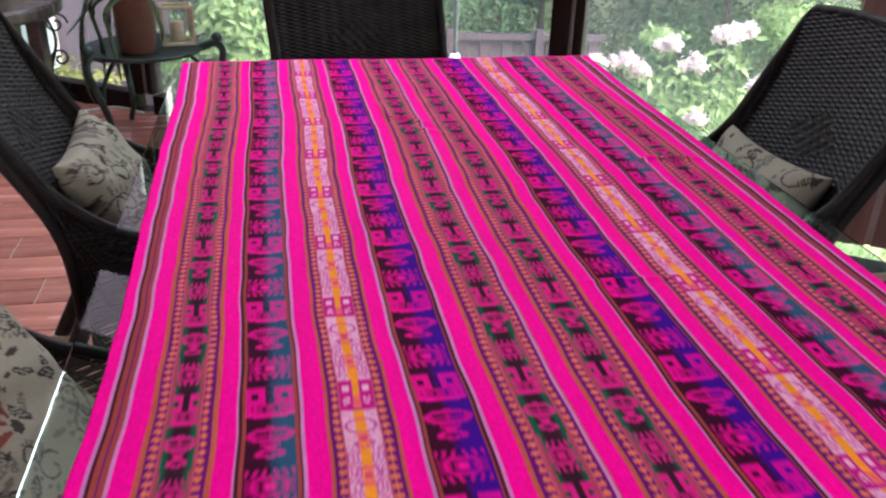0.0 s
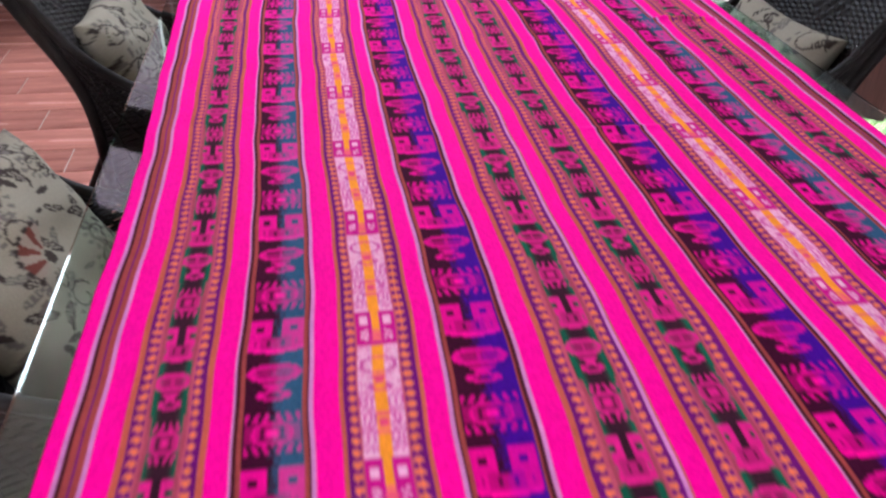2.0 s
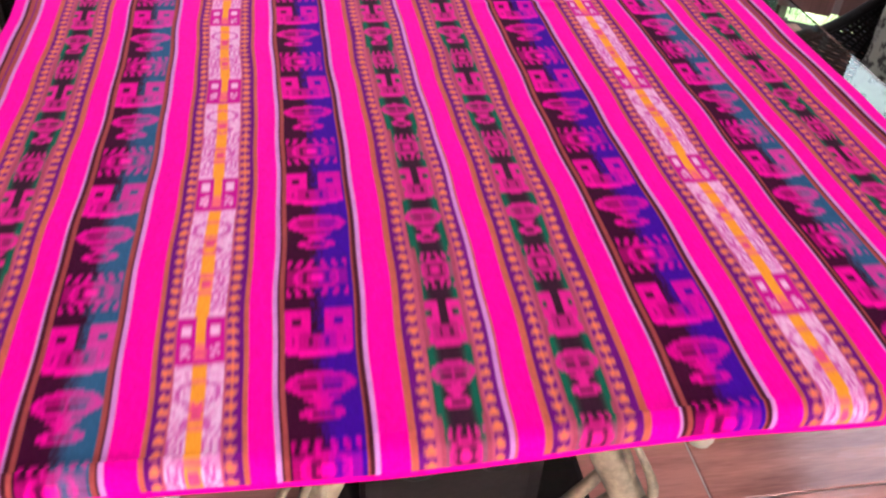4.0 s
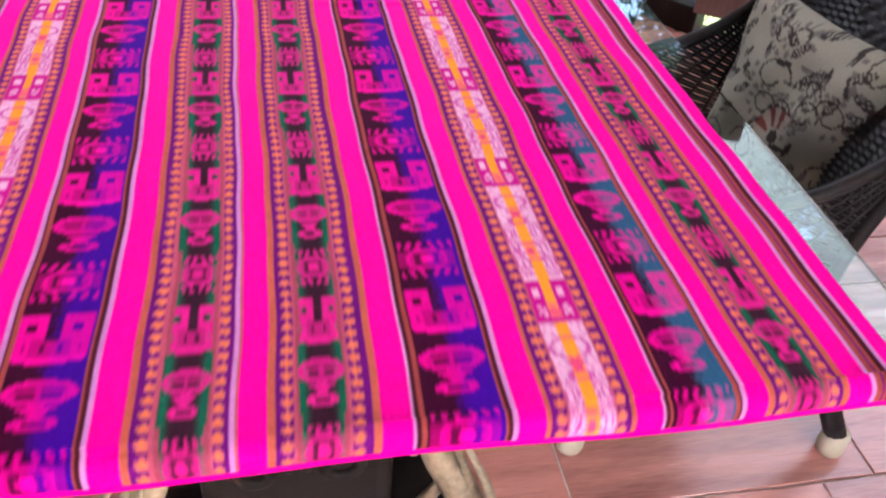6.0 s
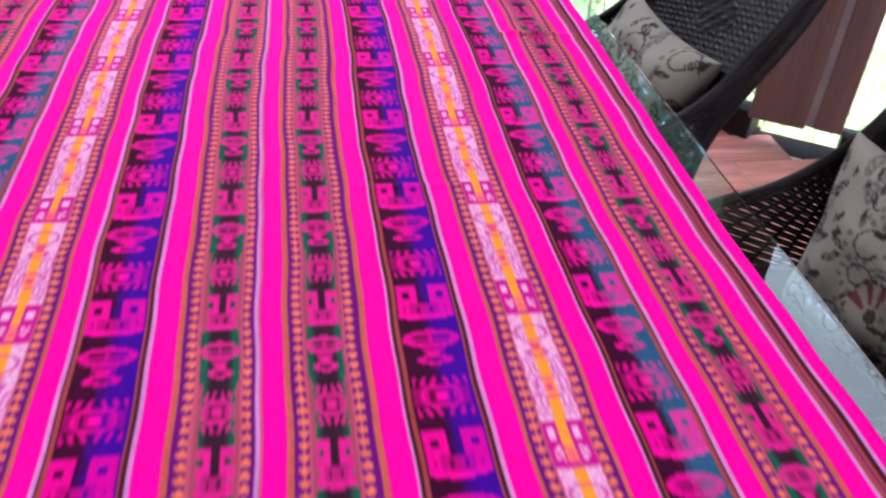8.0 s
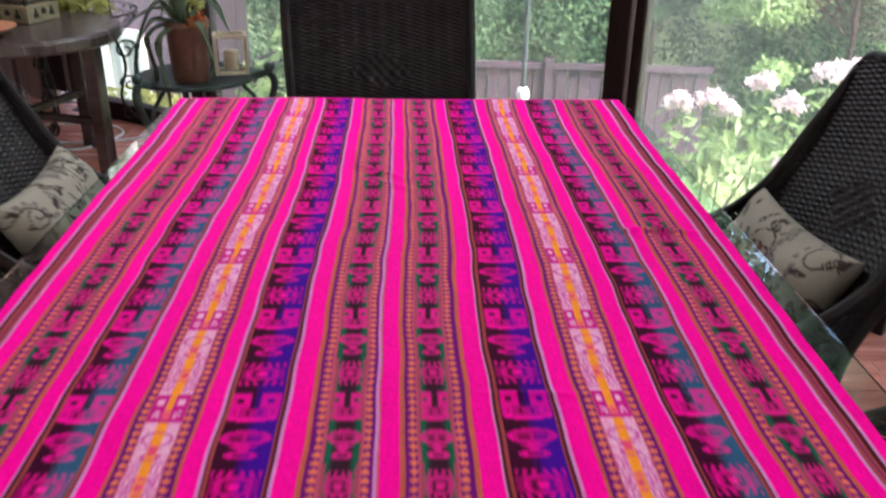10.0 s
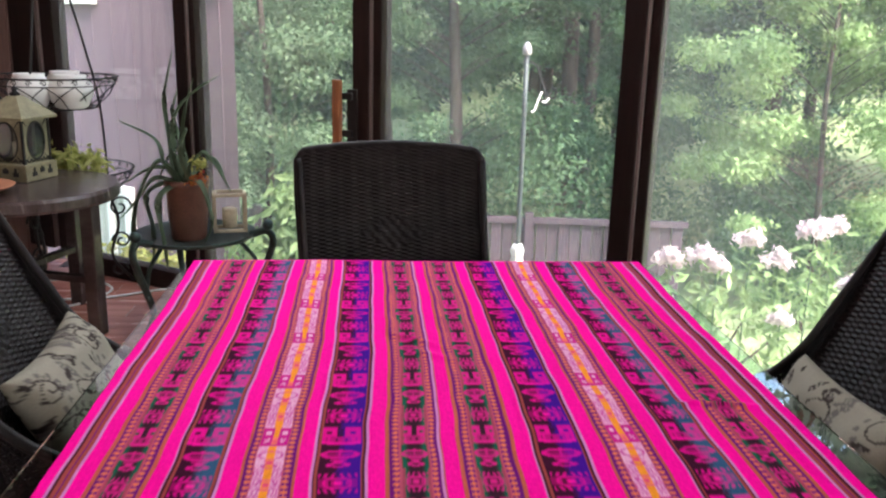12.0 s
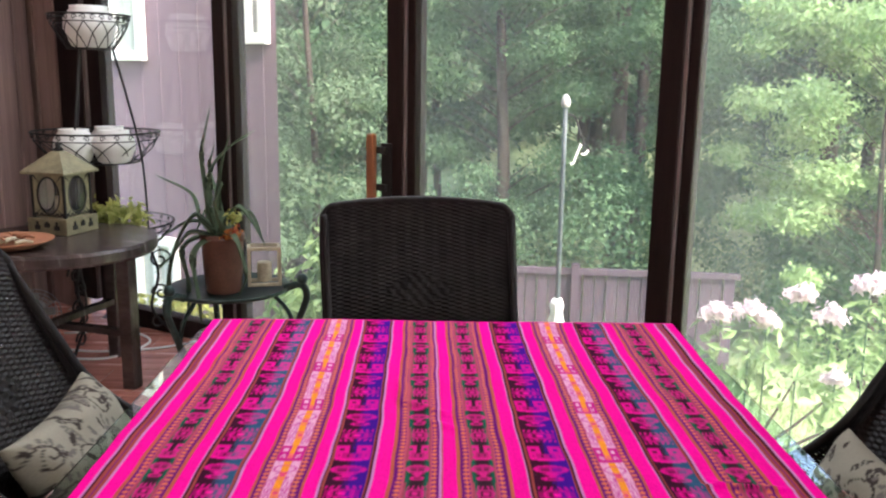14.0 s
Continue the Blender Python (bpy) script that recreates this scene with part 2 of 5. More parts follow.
def tube(bm, points, r=0.01, seg=8, r2=None, smoothing=6, closed=False):
    pts = smooth_path(points, smoothing) if smoothing else [Vector(q) for q in points]
    rings, up = [], Vector((0.13, 0.21, 0.97))
    for i, p in enumerate(pts):
        if closed:
            t = pts[(i + 1) % len(pts)] - pts[i - 1]
        else:
            t = pts[min(i + 1, len(pts) - 1)] - pts[max(i - 1, 0)]
        t = t.normalized() if t.length > 1e-9 else Vector((0, 0, 1))
        a = t.cross(up)
        a = a.normalized() if a.length > 1e-3 else t.orthogonal().normalized()
        b = t.cross(a)
        rr = r if r2 is None else r + (r2 - r) * i / max(1, len(pts) - 1)
        rings.append([bm.verts.new(p + rr * (math.cos(2 * math.pi * k / seg) * a + math.sin(2 * math.pi * k / seg) * b)) for k in range(seg)])
    pairs = list(zip(rings, rings[1:])) + ([(rings[-1], rings[0])] if closed else [])
    for a, b in pairs:
        for k in range(seg):
            bm.faces.new((a[k], a[(k + 1) % seg], b[(k + 1) % seg], b[k]))
    if not closed:
        bm.faces.new(rings[0][::-1])
        bm.faces.new(rings[-1])
    return bm


def ring_points(r, z, n=28, cx=0.0, cy=0.0):
    return [(cx + r * math.cos(2 * math.pi * k / n), cy + r * math.sin(2 * math.pi * k / n), z) for k in range(n)]


def scroll(cx, z, size, axis, sense=1, turns=1.3, n=14):
    """A flat spiral in the plane of z and the horizontal unit vector axis."""
    out = []
    for k in range(n):
        a = 2 * math.pi * turns * k / (n - 1)
        r = size * (1 - 0.8 * k / (n - 1))
        h = sense * r * math.cos(a)
        out.append((cx[0] + axis[0] * h, cx[1] + axis[1] * h, z + r * math.sin(a)))
    return out


def grid_mesh(name, nu, nv, place, thick=None):
    """A sheet of nu x nv points from place(u, v), u and v arrays from 0 to 1; with a second skin if thick(u, v) gives its points."""
    u, v = np.meshgrid(np.linspace(0, 1, nu), np.linspace(0, 1, nv))
    a = np.stack(place(u.ravel(), v.ravel()), 1)
    idx = np.arange(nu * nv).reshape(nv, nu)
    q = np.stack([idx[:-1, :-1], idx[:-1, 1:], idx[1:, 1:], idx[1:, :-1]], -1).reshape(-1, 4)
    verts, faces = a, q
    if thick is not None:
        b = np.stack(thick(u.ravel(), v.ravel()), 1)
        n = len(a)
        rim = np.concatenate([idx[0, :], idx[1:, -1], idx[-1, ::-1][1:], idx[::-1, 0][1:]])
        side = np.stack([rim[:-1], rim[:-1] + n, rim[1:] + n, rim[1:]], 1)
        verts, faces = np.concatenate([a, b]), np.concatenate([q, q[:, ::-1] + n, side])
    return raw(name, verts.tolist(), faces.tolist())


def leaf_cloud(name, centres, radii, count, size, flat=0.35, seed=1):
    """Many small pointed leaves, thickest at the skin of the clumps."""
    rng = np.random.default_rng(seed)
    centres, radii = np.array(centres, float), np.array(radii, float)
    if radii.ndim == 1:
        radii = np.stack([radii] * 3, 1)
    w = radii.prod(1) ** (2 / 3)
    pick = rng.choice(len(centres), count, p=w / w.sum())
    d = rng.normal(size=(count, 3))
    d /= np.linalg.norm(d, axis=1)[:, None]
    rr = np.clip(np.abs(rng.normal(0.74, 0.27, count)), 0, 1.5)
    pos = centres[pick] + d * radii[pick] * rr[:, None]
    nrm = d * np.array([1, 1, 0.6]) + rng.normal(size=(count, 3)) * 0.55 + np.array([0, 0, flat])
    nrm /= np.linalg.norm(nrm, axis=1)[:, None]
    a = np.cross(nrm, rng.normal(size=(count, 3)))
    a /= np.linalg.norm(a, axis=1)[:, None]
    b = np.cross(nrm, a)
    s = size * rng.uniform(0.6, 1.35, count)[:, None]
    v = np.stack([pos - a * s, pos + b * s * 0.42 + nrm * s * 0.08, pos + a * s * 1.1 - nrm * s * 0.12, pos - b * s * 0.42 + nrm * s * 0.08], 1).reshape(-1, 3)
    f = np.arange(count * 4).reshape(-1, 4)
    return raw(name, v.tolist(), f.tolist())


# ---------------------------------------------------------------- plan
SLOPE = radians(-33)                       # the glazed wall runs slantwise to the table, with a bend at the middle post
ALONG = Vector((math.cos(SLOPE), math.sin(SLOPE), 0))
OUT = Vector((-math.sin(SLOPE), math.cos(SLOPE), 0))
CORNER = Vector((0.84, 1.852, 0))          # foot of the middle post
G = Matrix.Translation(CORNER) @ pose(0, 0, 0, 0, 0, -33)
LEFT, RIGHT, BACK, TOP = -2.35, 3.1, -3.3, 3.25


def on_glazing(s, d=0.0, z=0.0):
    return CORNER + s * ALONG + d * OUT + Vector((0, 0, z))


S_LEFT = (LEFT - CORNER.x) / ALONG.x
BEND = Vector((1.62, 0.922, 0))            # foot of the broad post
S_RIGHT = (RIGHT - BEND.x) / ALONG.x
Y_LEFT, Y_RIGHT = on_glazing(S_LEFT).y, (BEND + S_RIGHT * ALONG).y

# floor bed under the plank tiles
bm = bmesh.new()
pts = [(LEFT - 0.15, BACK - 0.15), (RIGHT + 0.15, BACK - 0.15), (RIGHT + 0.15, Y_RIGHT - 0.06), (BEND.x + 0.02, BEND.y + 0.03), (CORNER.x + 0.02, CORNER.y + 0.05), (LEFT - 0.15, Y_LEFT + 0.14)]
top = [bm.verts.new((x, y, -0.004)) for x, y in pts]
low = [bm.verts.new((x, y, -0.25)) for x, y in pts]
bm.faces.new(top)
bm.faces.new(low[::-1])
for k in range(len(top)):
    bm.faces.new((top[k], low[k], low[(k + 1) % len(top)], top[(k + 1) % len(top)]))
floor = tagged(part("floor", bm, M_GROUT), "floor of red-brown wood-look plank tiles with pale joints", "floor", kind="structure")

# unseen ceiling that closes the room; its tone sets the bounce light
bm = bmesh.new()
pts = [(LEFT - 0.15, BACK - 0.15), (RIGHT + 0.15, BACK - 0.15), (RIGHT + 0.15, Y_RIGHT), (BEND.x + 0.06, BEND.y + 0.07), (CORNER.x + 0.06, CORNER.y + 0.10), (LEFT - 0.15, Y_LEFT + 0.2)]
top = [bm.verts.new((x, y, TOP + 0.12)) for x, y in pts]
low = [bm.verts.new((x, y, TOP)) for x, y in pts]
bm.faces.new(top)
bm.faces.new(low[::-1])
for k in range(len(top)):
    bm.faces.new((top[k], low[k], low[(k + 1) % len(top)], top[(k + 1) % len(top)]))
tagged(part("ceiling", bm, M_CEILING), "unseen plain pale ceiling closing the sunroom", "ceiling", kind="structure")

bm = box(bmesh.new(), LEFT - 0.09, (BACK + Y_LEFT) / 2, TOP / 2, 0.12, Y_LEFT - BACK, TOP)
wall_west = tagged(part("wall_west", bm, M_SIDING_IN), "brown wall of upright timber boards", "wall", kind="structure")


def glazed_side(name, label, m, length, bays):
    """A plain framed window wall along x of m, from 0 to length."""
    w = tagged(empty(name), label, "window", kind="structure")
    part("parapet", box(bmesh.new(), length / 2, 0, 0.20, length, 0.14, 0.40, 0.006, m), M_SIDING_IN, w)
    part("header_beam", box(bmesh.new(), length / 2, 0, 2.80, length, 0.14, 0.88, 0.006, m), M_FRAME, w)
    step = length / bays
    for k in range(bays + 1):
        part("post", box(bmesh.new(), k * step, 0, 1.375, 0.12, 0.11, 1.95, 0.006, m), M_FRAME, w)
    for k in range(bays):
        pane = part("pane", box(bmesh.new(), (k + 0.5) * step, 0.01, 1.375, step - 0.12, 0.006, 1.95, 0, m), M_PANE, w)
        pane.visible_shadow = False


# ---- glazed wall: posts, rails, panes
window_wall = tagged(empty("window_1"), "tall glazed wall in dark stained timber frames", "window", kind="structure")


def glazed_run(m, begin, end, posts, transom=True):
    """One straight run of the glazed wall along x of m."""
    for s, w in posts:
        bm = box(bmesh.new(), s - w * 0.19, 0, 1.60, w * 0.60, 0.11, 3.0, 0.006, m)
        box(bm, s + w * 0.34, 0.01, 1.60, w * 0.30, 0.09, 3.0, 0.006, m)
        p = part("post", bm, M_POST if 0.25 < w < 0.32 else M_FRAME, window_wall)
        part("weather_strip", box(bmesh.new(), s + w * 0.15, -0.02, 1.60, w * 0.075, 0.05, 2.98, 0, m), M_STRIP, p, "thin pale weather strip")
    edges = [begin] + [e for s, w in posts for e in (s - w / 2, s + w / 2)] + [end]
    for a, b in zip(edges[0::2], edges[1::2]):
        if b - a < 0.06:
            continue
        c, w = (a + b) / 2, b - a
        part("bottom_rail", box(bmesh.new(), c, 0, 0.05, w, 0.09, 0.10, 0.006, m), M_FRAME, window_wall)
        part("top_rail", box(bmesh.new(), c, 0, 2.33, w, 0.09, 0.10, 0.006, m), M_FRAME, window_wall)
        pane = part("pane", box(bmesh.new(), c, 0.01, 1.19, w + 0.01, 0.006, 2.20, 0, m), M_PANE, window_wall, "clear window glass")
        pane.visible_shadow = False
        part("transom_rail", box(bmesh.new(), c, 0, 2.465, w, 0.11, 0.14, 0.006, m), M_FRAME, window_wall)
        # unseen solid panel, added to keep sky out of the table's reflection
        if not transom:
            part("transom_panel", box(bmesh.new(), c, 0.01, 2.83, w, 0.05, 0.60, 0.004, m), M_SIDING_IN, window_wall)
            continue
        # unseen upper pane, added as an opening for the garden fill lamps
        pane = part("unseen_transom_pane", box(bmesh.new(), c, 0.01, 2.83, w + 0.01, 0.006, 0.60, 0, m), M_PANE, window_wall, "clear window glass")
        pane.visible_shadow = False
    part("header_beam", box(bmesh.new(), (begin + end) / 2, 0.02, 3.19, end - begin, 0.16, 0.115, 0.006, m), M_FRAME, window_wall)
    part("threshold", box(bmesh.new(), (begin + end) / 2, 0.02, -0.02, end - begin, 0.14, 0.036, 0.004, m), M_FRAME, window_wall)


glazed_run(RUN_A, -3.47, 0.07, [(-3.34, 0.34), (-2.22, 0.118), (-1.175, 0.135), (0.0, 0.135)])
glazed_run(RUN_B, 0.03, 1.12, [], False)
glazed_run(RUN_C, -0.10, S_RIGHT, [(0.03, 0.30), (1.55, 0.15)], False)
# unseen side and back walls close the room, cream to bounce light inward
bm = box(bmesh.new(), RIGHT + 0.06, (BACK + Y_RIGHT) / 2, TOP / 2, 0.12, Y_RIGHT - BACK, TOP)
tagged(part("wall_east", bm, M_PLASTER), "unseen plain cream wall closing the side of the room", "wall", kind="structure")
# unseen window wall, added as an opening for the back fill lamp
glazed_side("window_2", "unseen framed windows added behind the table to let light in", Matrix.Translation((-1.6, BACK - 0.05, 0)), 3.8, 4)
for name, x0, x1 in (("wall_south_1", LEFT - 0.15, -1.67), ("wall_south_2", 2.27, RIGHT + 0.12)):
    bm = box(bmesh.new(), (x0 + x1) / 2, BACK - 0.08, TOP / 2, x1 - x0, 0.15, TOP)
    tagged(part(name, bm, M_PLASTER), "unseen plain cream wall closing the room behind the table", "wall", kind="structure")

# sliding door pull beside the second post
pull = tagged(empty("door_handle"), "orange-brown wooden pull on a black plate on the door post", "door handle")
bm = box(bmesh.new(), -1.235, -0.062, 0.98, 0.05, 0.012, 0.26, 0.003, G)
part("plate", bm, M_IRON, pull, "black metal plate")
bm = box(bmesh.new(), -1.295, -0.09, 1.0, 0.038, 0.03, 0.30, 0.008, G)
part("grip", bm, M_HANDLE, pull, "orange-brown wooden grip")
for z in (0.92, 1.08):
    part("bracket", box(bmesh.new(), -1.262, -0.075, z, 0.07, 0.015, 0.03, 0.003, G), M_IRON, pull)

# ---------------------------------------------------------------- dining table
T_TOP, T_HALF, T_RIGHT, T_NEAR, T_FAR = 0.752, 0.624, 0.630, -1.236, 0.985
table = tagged(empty("dining_table", 0, 0, 0), "long glass-topped dining table on carved pedestals", "table")
bm = bmesh.new()
outline, rc = [], 0.09
for cx, cy, a0 in ((T_RIGHT - rc, T_FAR - rc, 0), (-T_HALF + rc, T_FAR - rc, 90), (-T_HALF + rc, T_NEAR + rc, 180), (T_RIGHT - rc, T_NEAR + rc, 270)):
    outline += [(cx + rc * math.cos(radians(a0 + 15 * k)), cy + rc * math.sin(radians(a0 + 15 * k))) for k in range(7)]
up = [bm.verts.new((x, y, T_TOP)) for x, y in outline]
dn = [bm.verts.new((x, y, T_TOP - 0.008)) for x, y in outline]
bm.faces.new(up)
bm.faces.new(dn[::-1])
for k in range(len(up)):
    bm.faces.new((up[k], dn[k], dn[(k + 1) % len(up)], up[(k + 1) % len(up)]))
bmesh.ops.bevel(bm, geom=[e for e in bm.edges if abs(e.verts[0].co.z - e.verts[1].co.z) < 1e-6], offset=0.0014, segments=1, affect='EDGES')
tt = part("tabletop", bm, M_TABLE_GLASS, table, "clear greenish glass top with polished edge")
tt.visible_shadow = False


def pedestal(y):
    body = part("pedestal", box(bmesh.new(), 0.03, y, 0.36, 0.30, 0.09, 0.64, 0.03), M_BASE, table, "dark carved wooden pedestal")
    part("plinth", box(bmesh.new(), 0.03, y, 0.02, 0.50, 0.34, 0.04, 0.012), M_BASE, body)
    part("head", box(bmesh.new(), 0.03, y, 0.71, 0.56, 0.36, 0.055, 0.015), M_BASE, body)
    for sx in (-1, 1):
        for sy in (-1, 1):
            o = (0.03 + sx * 0.19, y + sy * 0.10)
            ax = (sx * 0.86, sy * 0.5)
            bm = tube(bmesh.new(), [(o[0], o[1], 0.05), (o[0] + ax[0] * 0.08, o[1] + ax[1] * 0.08, 0.16), (o[0] - ax[0] * 0.01, o[1] - ax[1] * 0.01, 0.36), (o[0] + ax[0] * 0.05, o[1] + ax[1] * 0.05, 0.56), (o[0] + ax[0] * 0.02, o[1] + ax[1] * 0.02, 0.68)], 0.030, 10, 0.020)
            part("carved_leg", bm, M_CARVE, body, "brown and gilt carved scroll leg", True)
            for k in range(3):
                off = 0.028 * (k - 1)
                bm = tube(bmesh.new(), [(o[0] + off, o[1] - off + 0.02 * sy, 0.12 + 0.02 * k), (o[0] + ax[0] * 0.06 + off, o[1] + ax[1] * 0.06 - off, 0.24), (o[0] + off * 0.5 + ax[0] * 0.03, o[1] + ax[1] * 0.03, 0.34)], 0.014, 7, 0.004)
                part("carved_leaf", bm, M_CARVE, body, "", True)
            part("carved_scroll", tube(bmesh.new(), scroll((o[0] + ax[0] * 0.05, o[1] + ax[1] * 0.05), 0.09, 0.05, ax), 0.013, 7), M_CARVE, body, "", True)
            part("carved_scroll", tube(bmesh.new(), scroll((o[0] + ax[0] * 0.05, o[1] + ax[1] * 0.05), 0.61, 0.045, ax, -1), 0.012, 7), M_CARVE, body, "", True)
    for sx in (-1, 1):
        part("front_carving", tube(bmesh.new(), scroll((0.03 + sx * 0.07, y - 0.048), 0.42, 0.06, (1, 0), sx), 0.011, 7), M_BASE, body, "", True)
        part("front_carving", tube(bmesh.new(), scroll((0.03 + sx * 0.06, y - 0.048), 0.22, 0.05, (1, 0), -sx), 0.010, 7), M_BASE, body, "", True)


pedestal(-0.84)
pedestal(0.58)

# ---------------------------------------------------------------- woven cloth
PINK, ORANGE, PURPLE, LAV = (0.92, 0.0, 0.30), (0.50, 0.10, 0.06), (0.15, 0.005, 0.16), (0.58, 0.22, 0.50)
BROWN, RUST, DARK, BLUE = (0.07, 0.010, 0.018), (0.33, 0.055, 0.05), (0.045, 0.003, 0.020), (0.050, 0.003, 0.25)
TEAL, GREEN, MOSS, WHITE, GOLD = (0.030, 0.095, 0.18), (0.008, 0.12, 0.065), (0.040, 0.010, 0.022), (0.78, 0.42, 0.61), (0.86, 0.29, 0.02)
DOT, SALMON, MAGENTA = (0.84, 0.19, 0.07), (0.48, 0.075, 0.13), (0.55, 0.004, 0.23)
RIGHT_HALF = [(0.007, 'P'), (0.0118, 'O'), (0.0168, 'U'), (0.0265, 'D'), (0.029, 'S'), (0.070, 'G'), (0.0725, 'S'), (0.083, 'D'), (0.0882, 'U'), (0.0945, 'O'),
              (0.1188, 'P'), (0.1224, 'L'), (0.126, 'N'), (0.130, 'R'), (0.193, 'B'), (0.1965, 'R'), (0.1997, 'N'), (0.2034, 'L'), (0.228, 'P'), (0.2325, 'O'), (0.2368, 'U'),
              (0.247, 'D'), (0.249, 'S'), (0.290, 'W'), (0.292, 'S'), (0.3012, 'D'), (0.3046, 'U'), (0.309, 'O'), (0.333, 'P'), (0.3367, 'L'), (0.340, 'N'), (0.343, 'R'),
              (0.400, 'T'), (0.403, 'R'), (0.4068, 'N'), (0.4106, 'L'), (0.431, 'P'), (0.4363, 'O'), (0.4405, 'U'), (0.449, 'D'), (0.451, 'S'), (0.488, 'G'), (0.490, 'S'), (0.4995, 'D'),
              (0.5028, 'U'), (0.508, 'O'), (0.5318, 'P'), (0.5352, 'L'), (0.541, 'R'), (0.544, 'U'), (0.549, 'R'), (0.5542, 'N'), (0.558, 'L'), (0.60, 'P')]
PERIOD, PHASE = 0.2175, -1.148


def castle(a, p):
    """Motif rows in one repeat: a across the band from -1 to 1, p metres into the repeat. Gives 1 on figure, 0 on ground."""
    q = np.abs(a)
    f = np.zeros_like(a)
    # two towers with eyes over a smiling hull
    low = 0.001 + 0.006 * q * q
    body = (p > low) & (p < 0.060) & (q < 0.96)
    f[body] = 1
    f[body & (q < 0.52) & (p < 0.030) & (p > 0.010)] = 0.62
    f[body & (np.abs(q - 0.24) < 0.07) & (np.abs(p - 0.018) < 0.006)] = 0.12
    f[body & (np.abs(q - 0.72) < 0.05) & (np.abs(p - 0.020) < 0.005)] = 0.4
    f[body & (np.abs(q - 0.60) < 0.13) & (np.abs(p - 0.043) < 0.0048)] = 0
    f[body & (q < 0.21) & (p > 0.028)] = 0
    f[body & (p < low + 0.0052)] = 1.25
    # square-cornered sun mask with a fringe of rays before and behind
    r = (q / 0.66) ** 3 + (np.abs(p - 0.103) / 0.0150) ** 3
    f[(q < 0.92) & (np.abs(p - 0.103) < 0.012)] = 0.36
    f[r < 1] = 0.66
    f[(r < 1) & (r > 0.62)] = 1
    f[(r < 0.42) & (np.abs(np.abs(p - 0.103) - 0.0072) < 0.0018) & (q < 0.44)] = 0.1
    f[(r < 0.42) & (np.abs(q - 0.32) < 0.07) & (np.abs(p - 0.103) < 0.006)] = 0.1
    f[(q < 0.16) & (np.abs(p - 0.103) < 0.006)] = 1.1
    for mid in (0.0830, 0.1235):
        ray = (np.abs(p - mid) < 0.0058) & (q < 0.88) & (np.sin(q * 19 + np.abs(p - 0.103) * 190) > 0.1)
        f[ray] = 0.85
    # urn: a ringed oval with two rows of slots, a waist and an open oval foot
    u1 = np.hypot(a / 0.95, (p - 0.187) / 0.0140)
    f[u1 < 1] = 0.72
    f[(u1 < 1) & (u1 > 0.78)] = 1
    for z, w in ((0.1905, 0.62), (0.1835, 0.54)):
        f[(u1 < 0.78) & (np.abs(p - z) < 0.0021) & (q < w) & (q > 0.07)] = 0.06
    f[(p > 0.158) & (p < 0.171) & (q < 0.17 + 0.42 * np.clip((p - 0.160) / 0.012, 0, 1) ** 2)] = 0.95
    foot = np.hypot(a / 0.60, (p - 0.1545) / 0.0068)
    f[foot < 1] = 1
    f[foot < 0.55] = 0.15
    return f


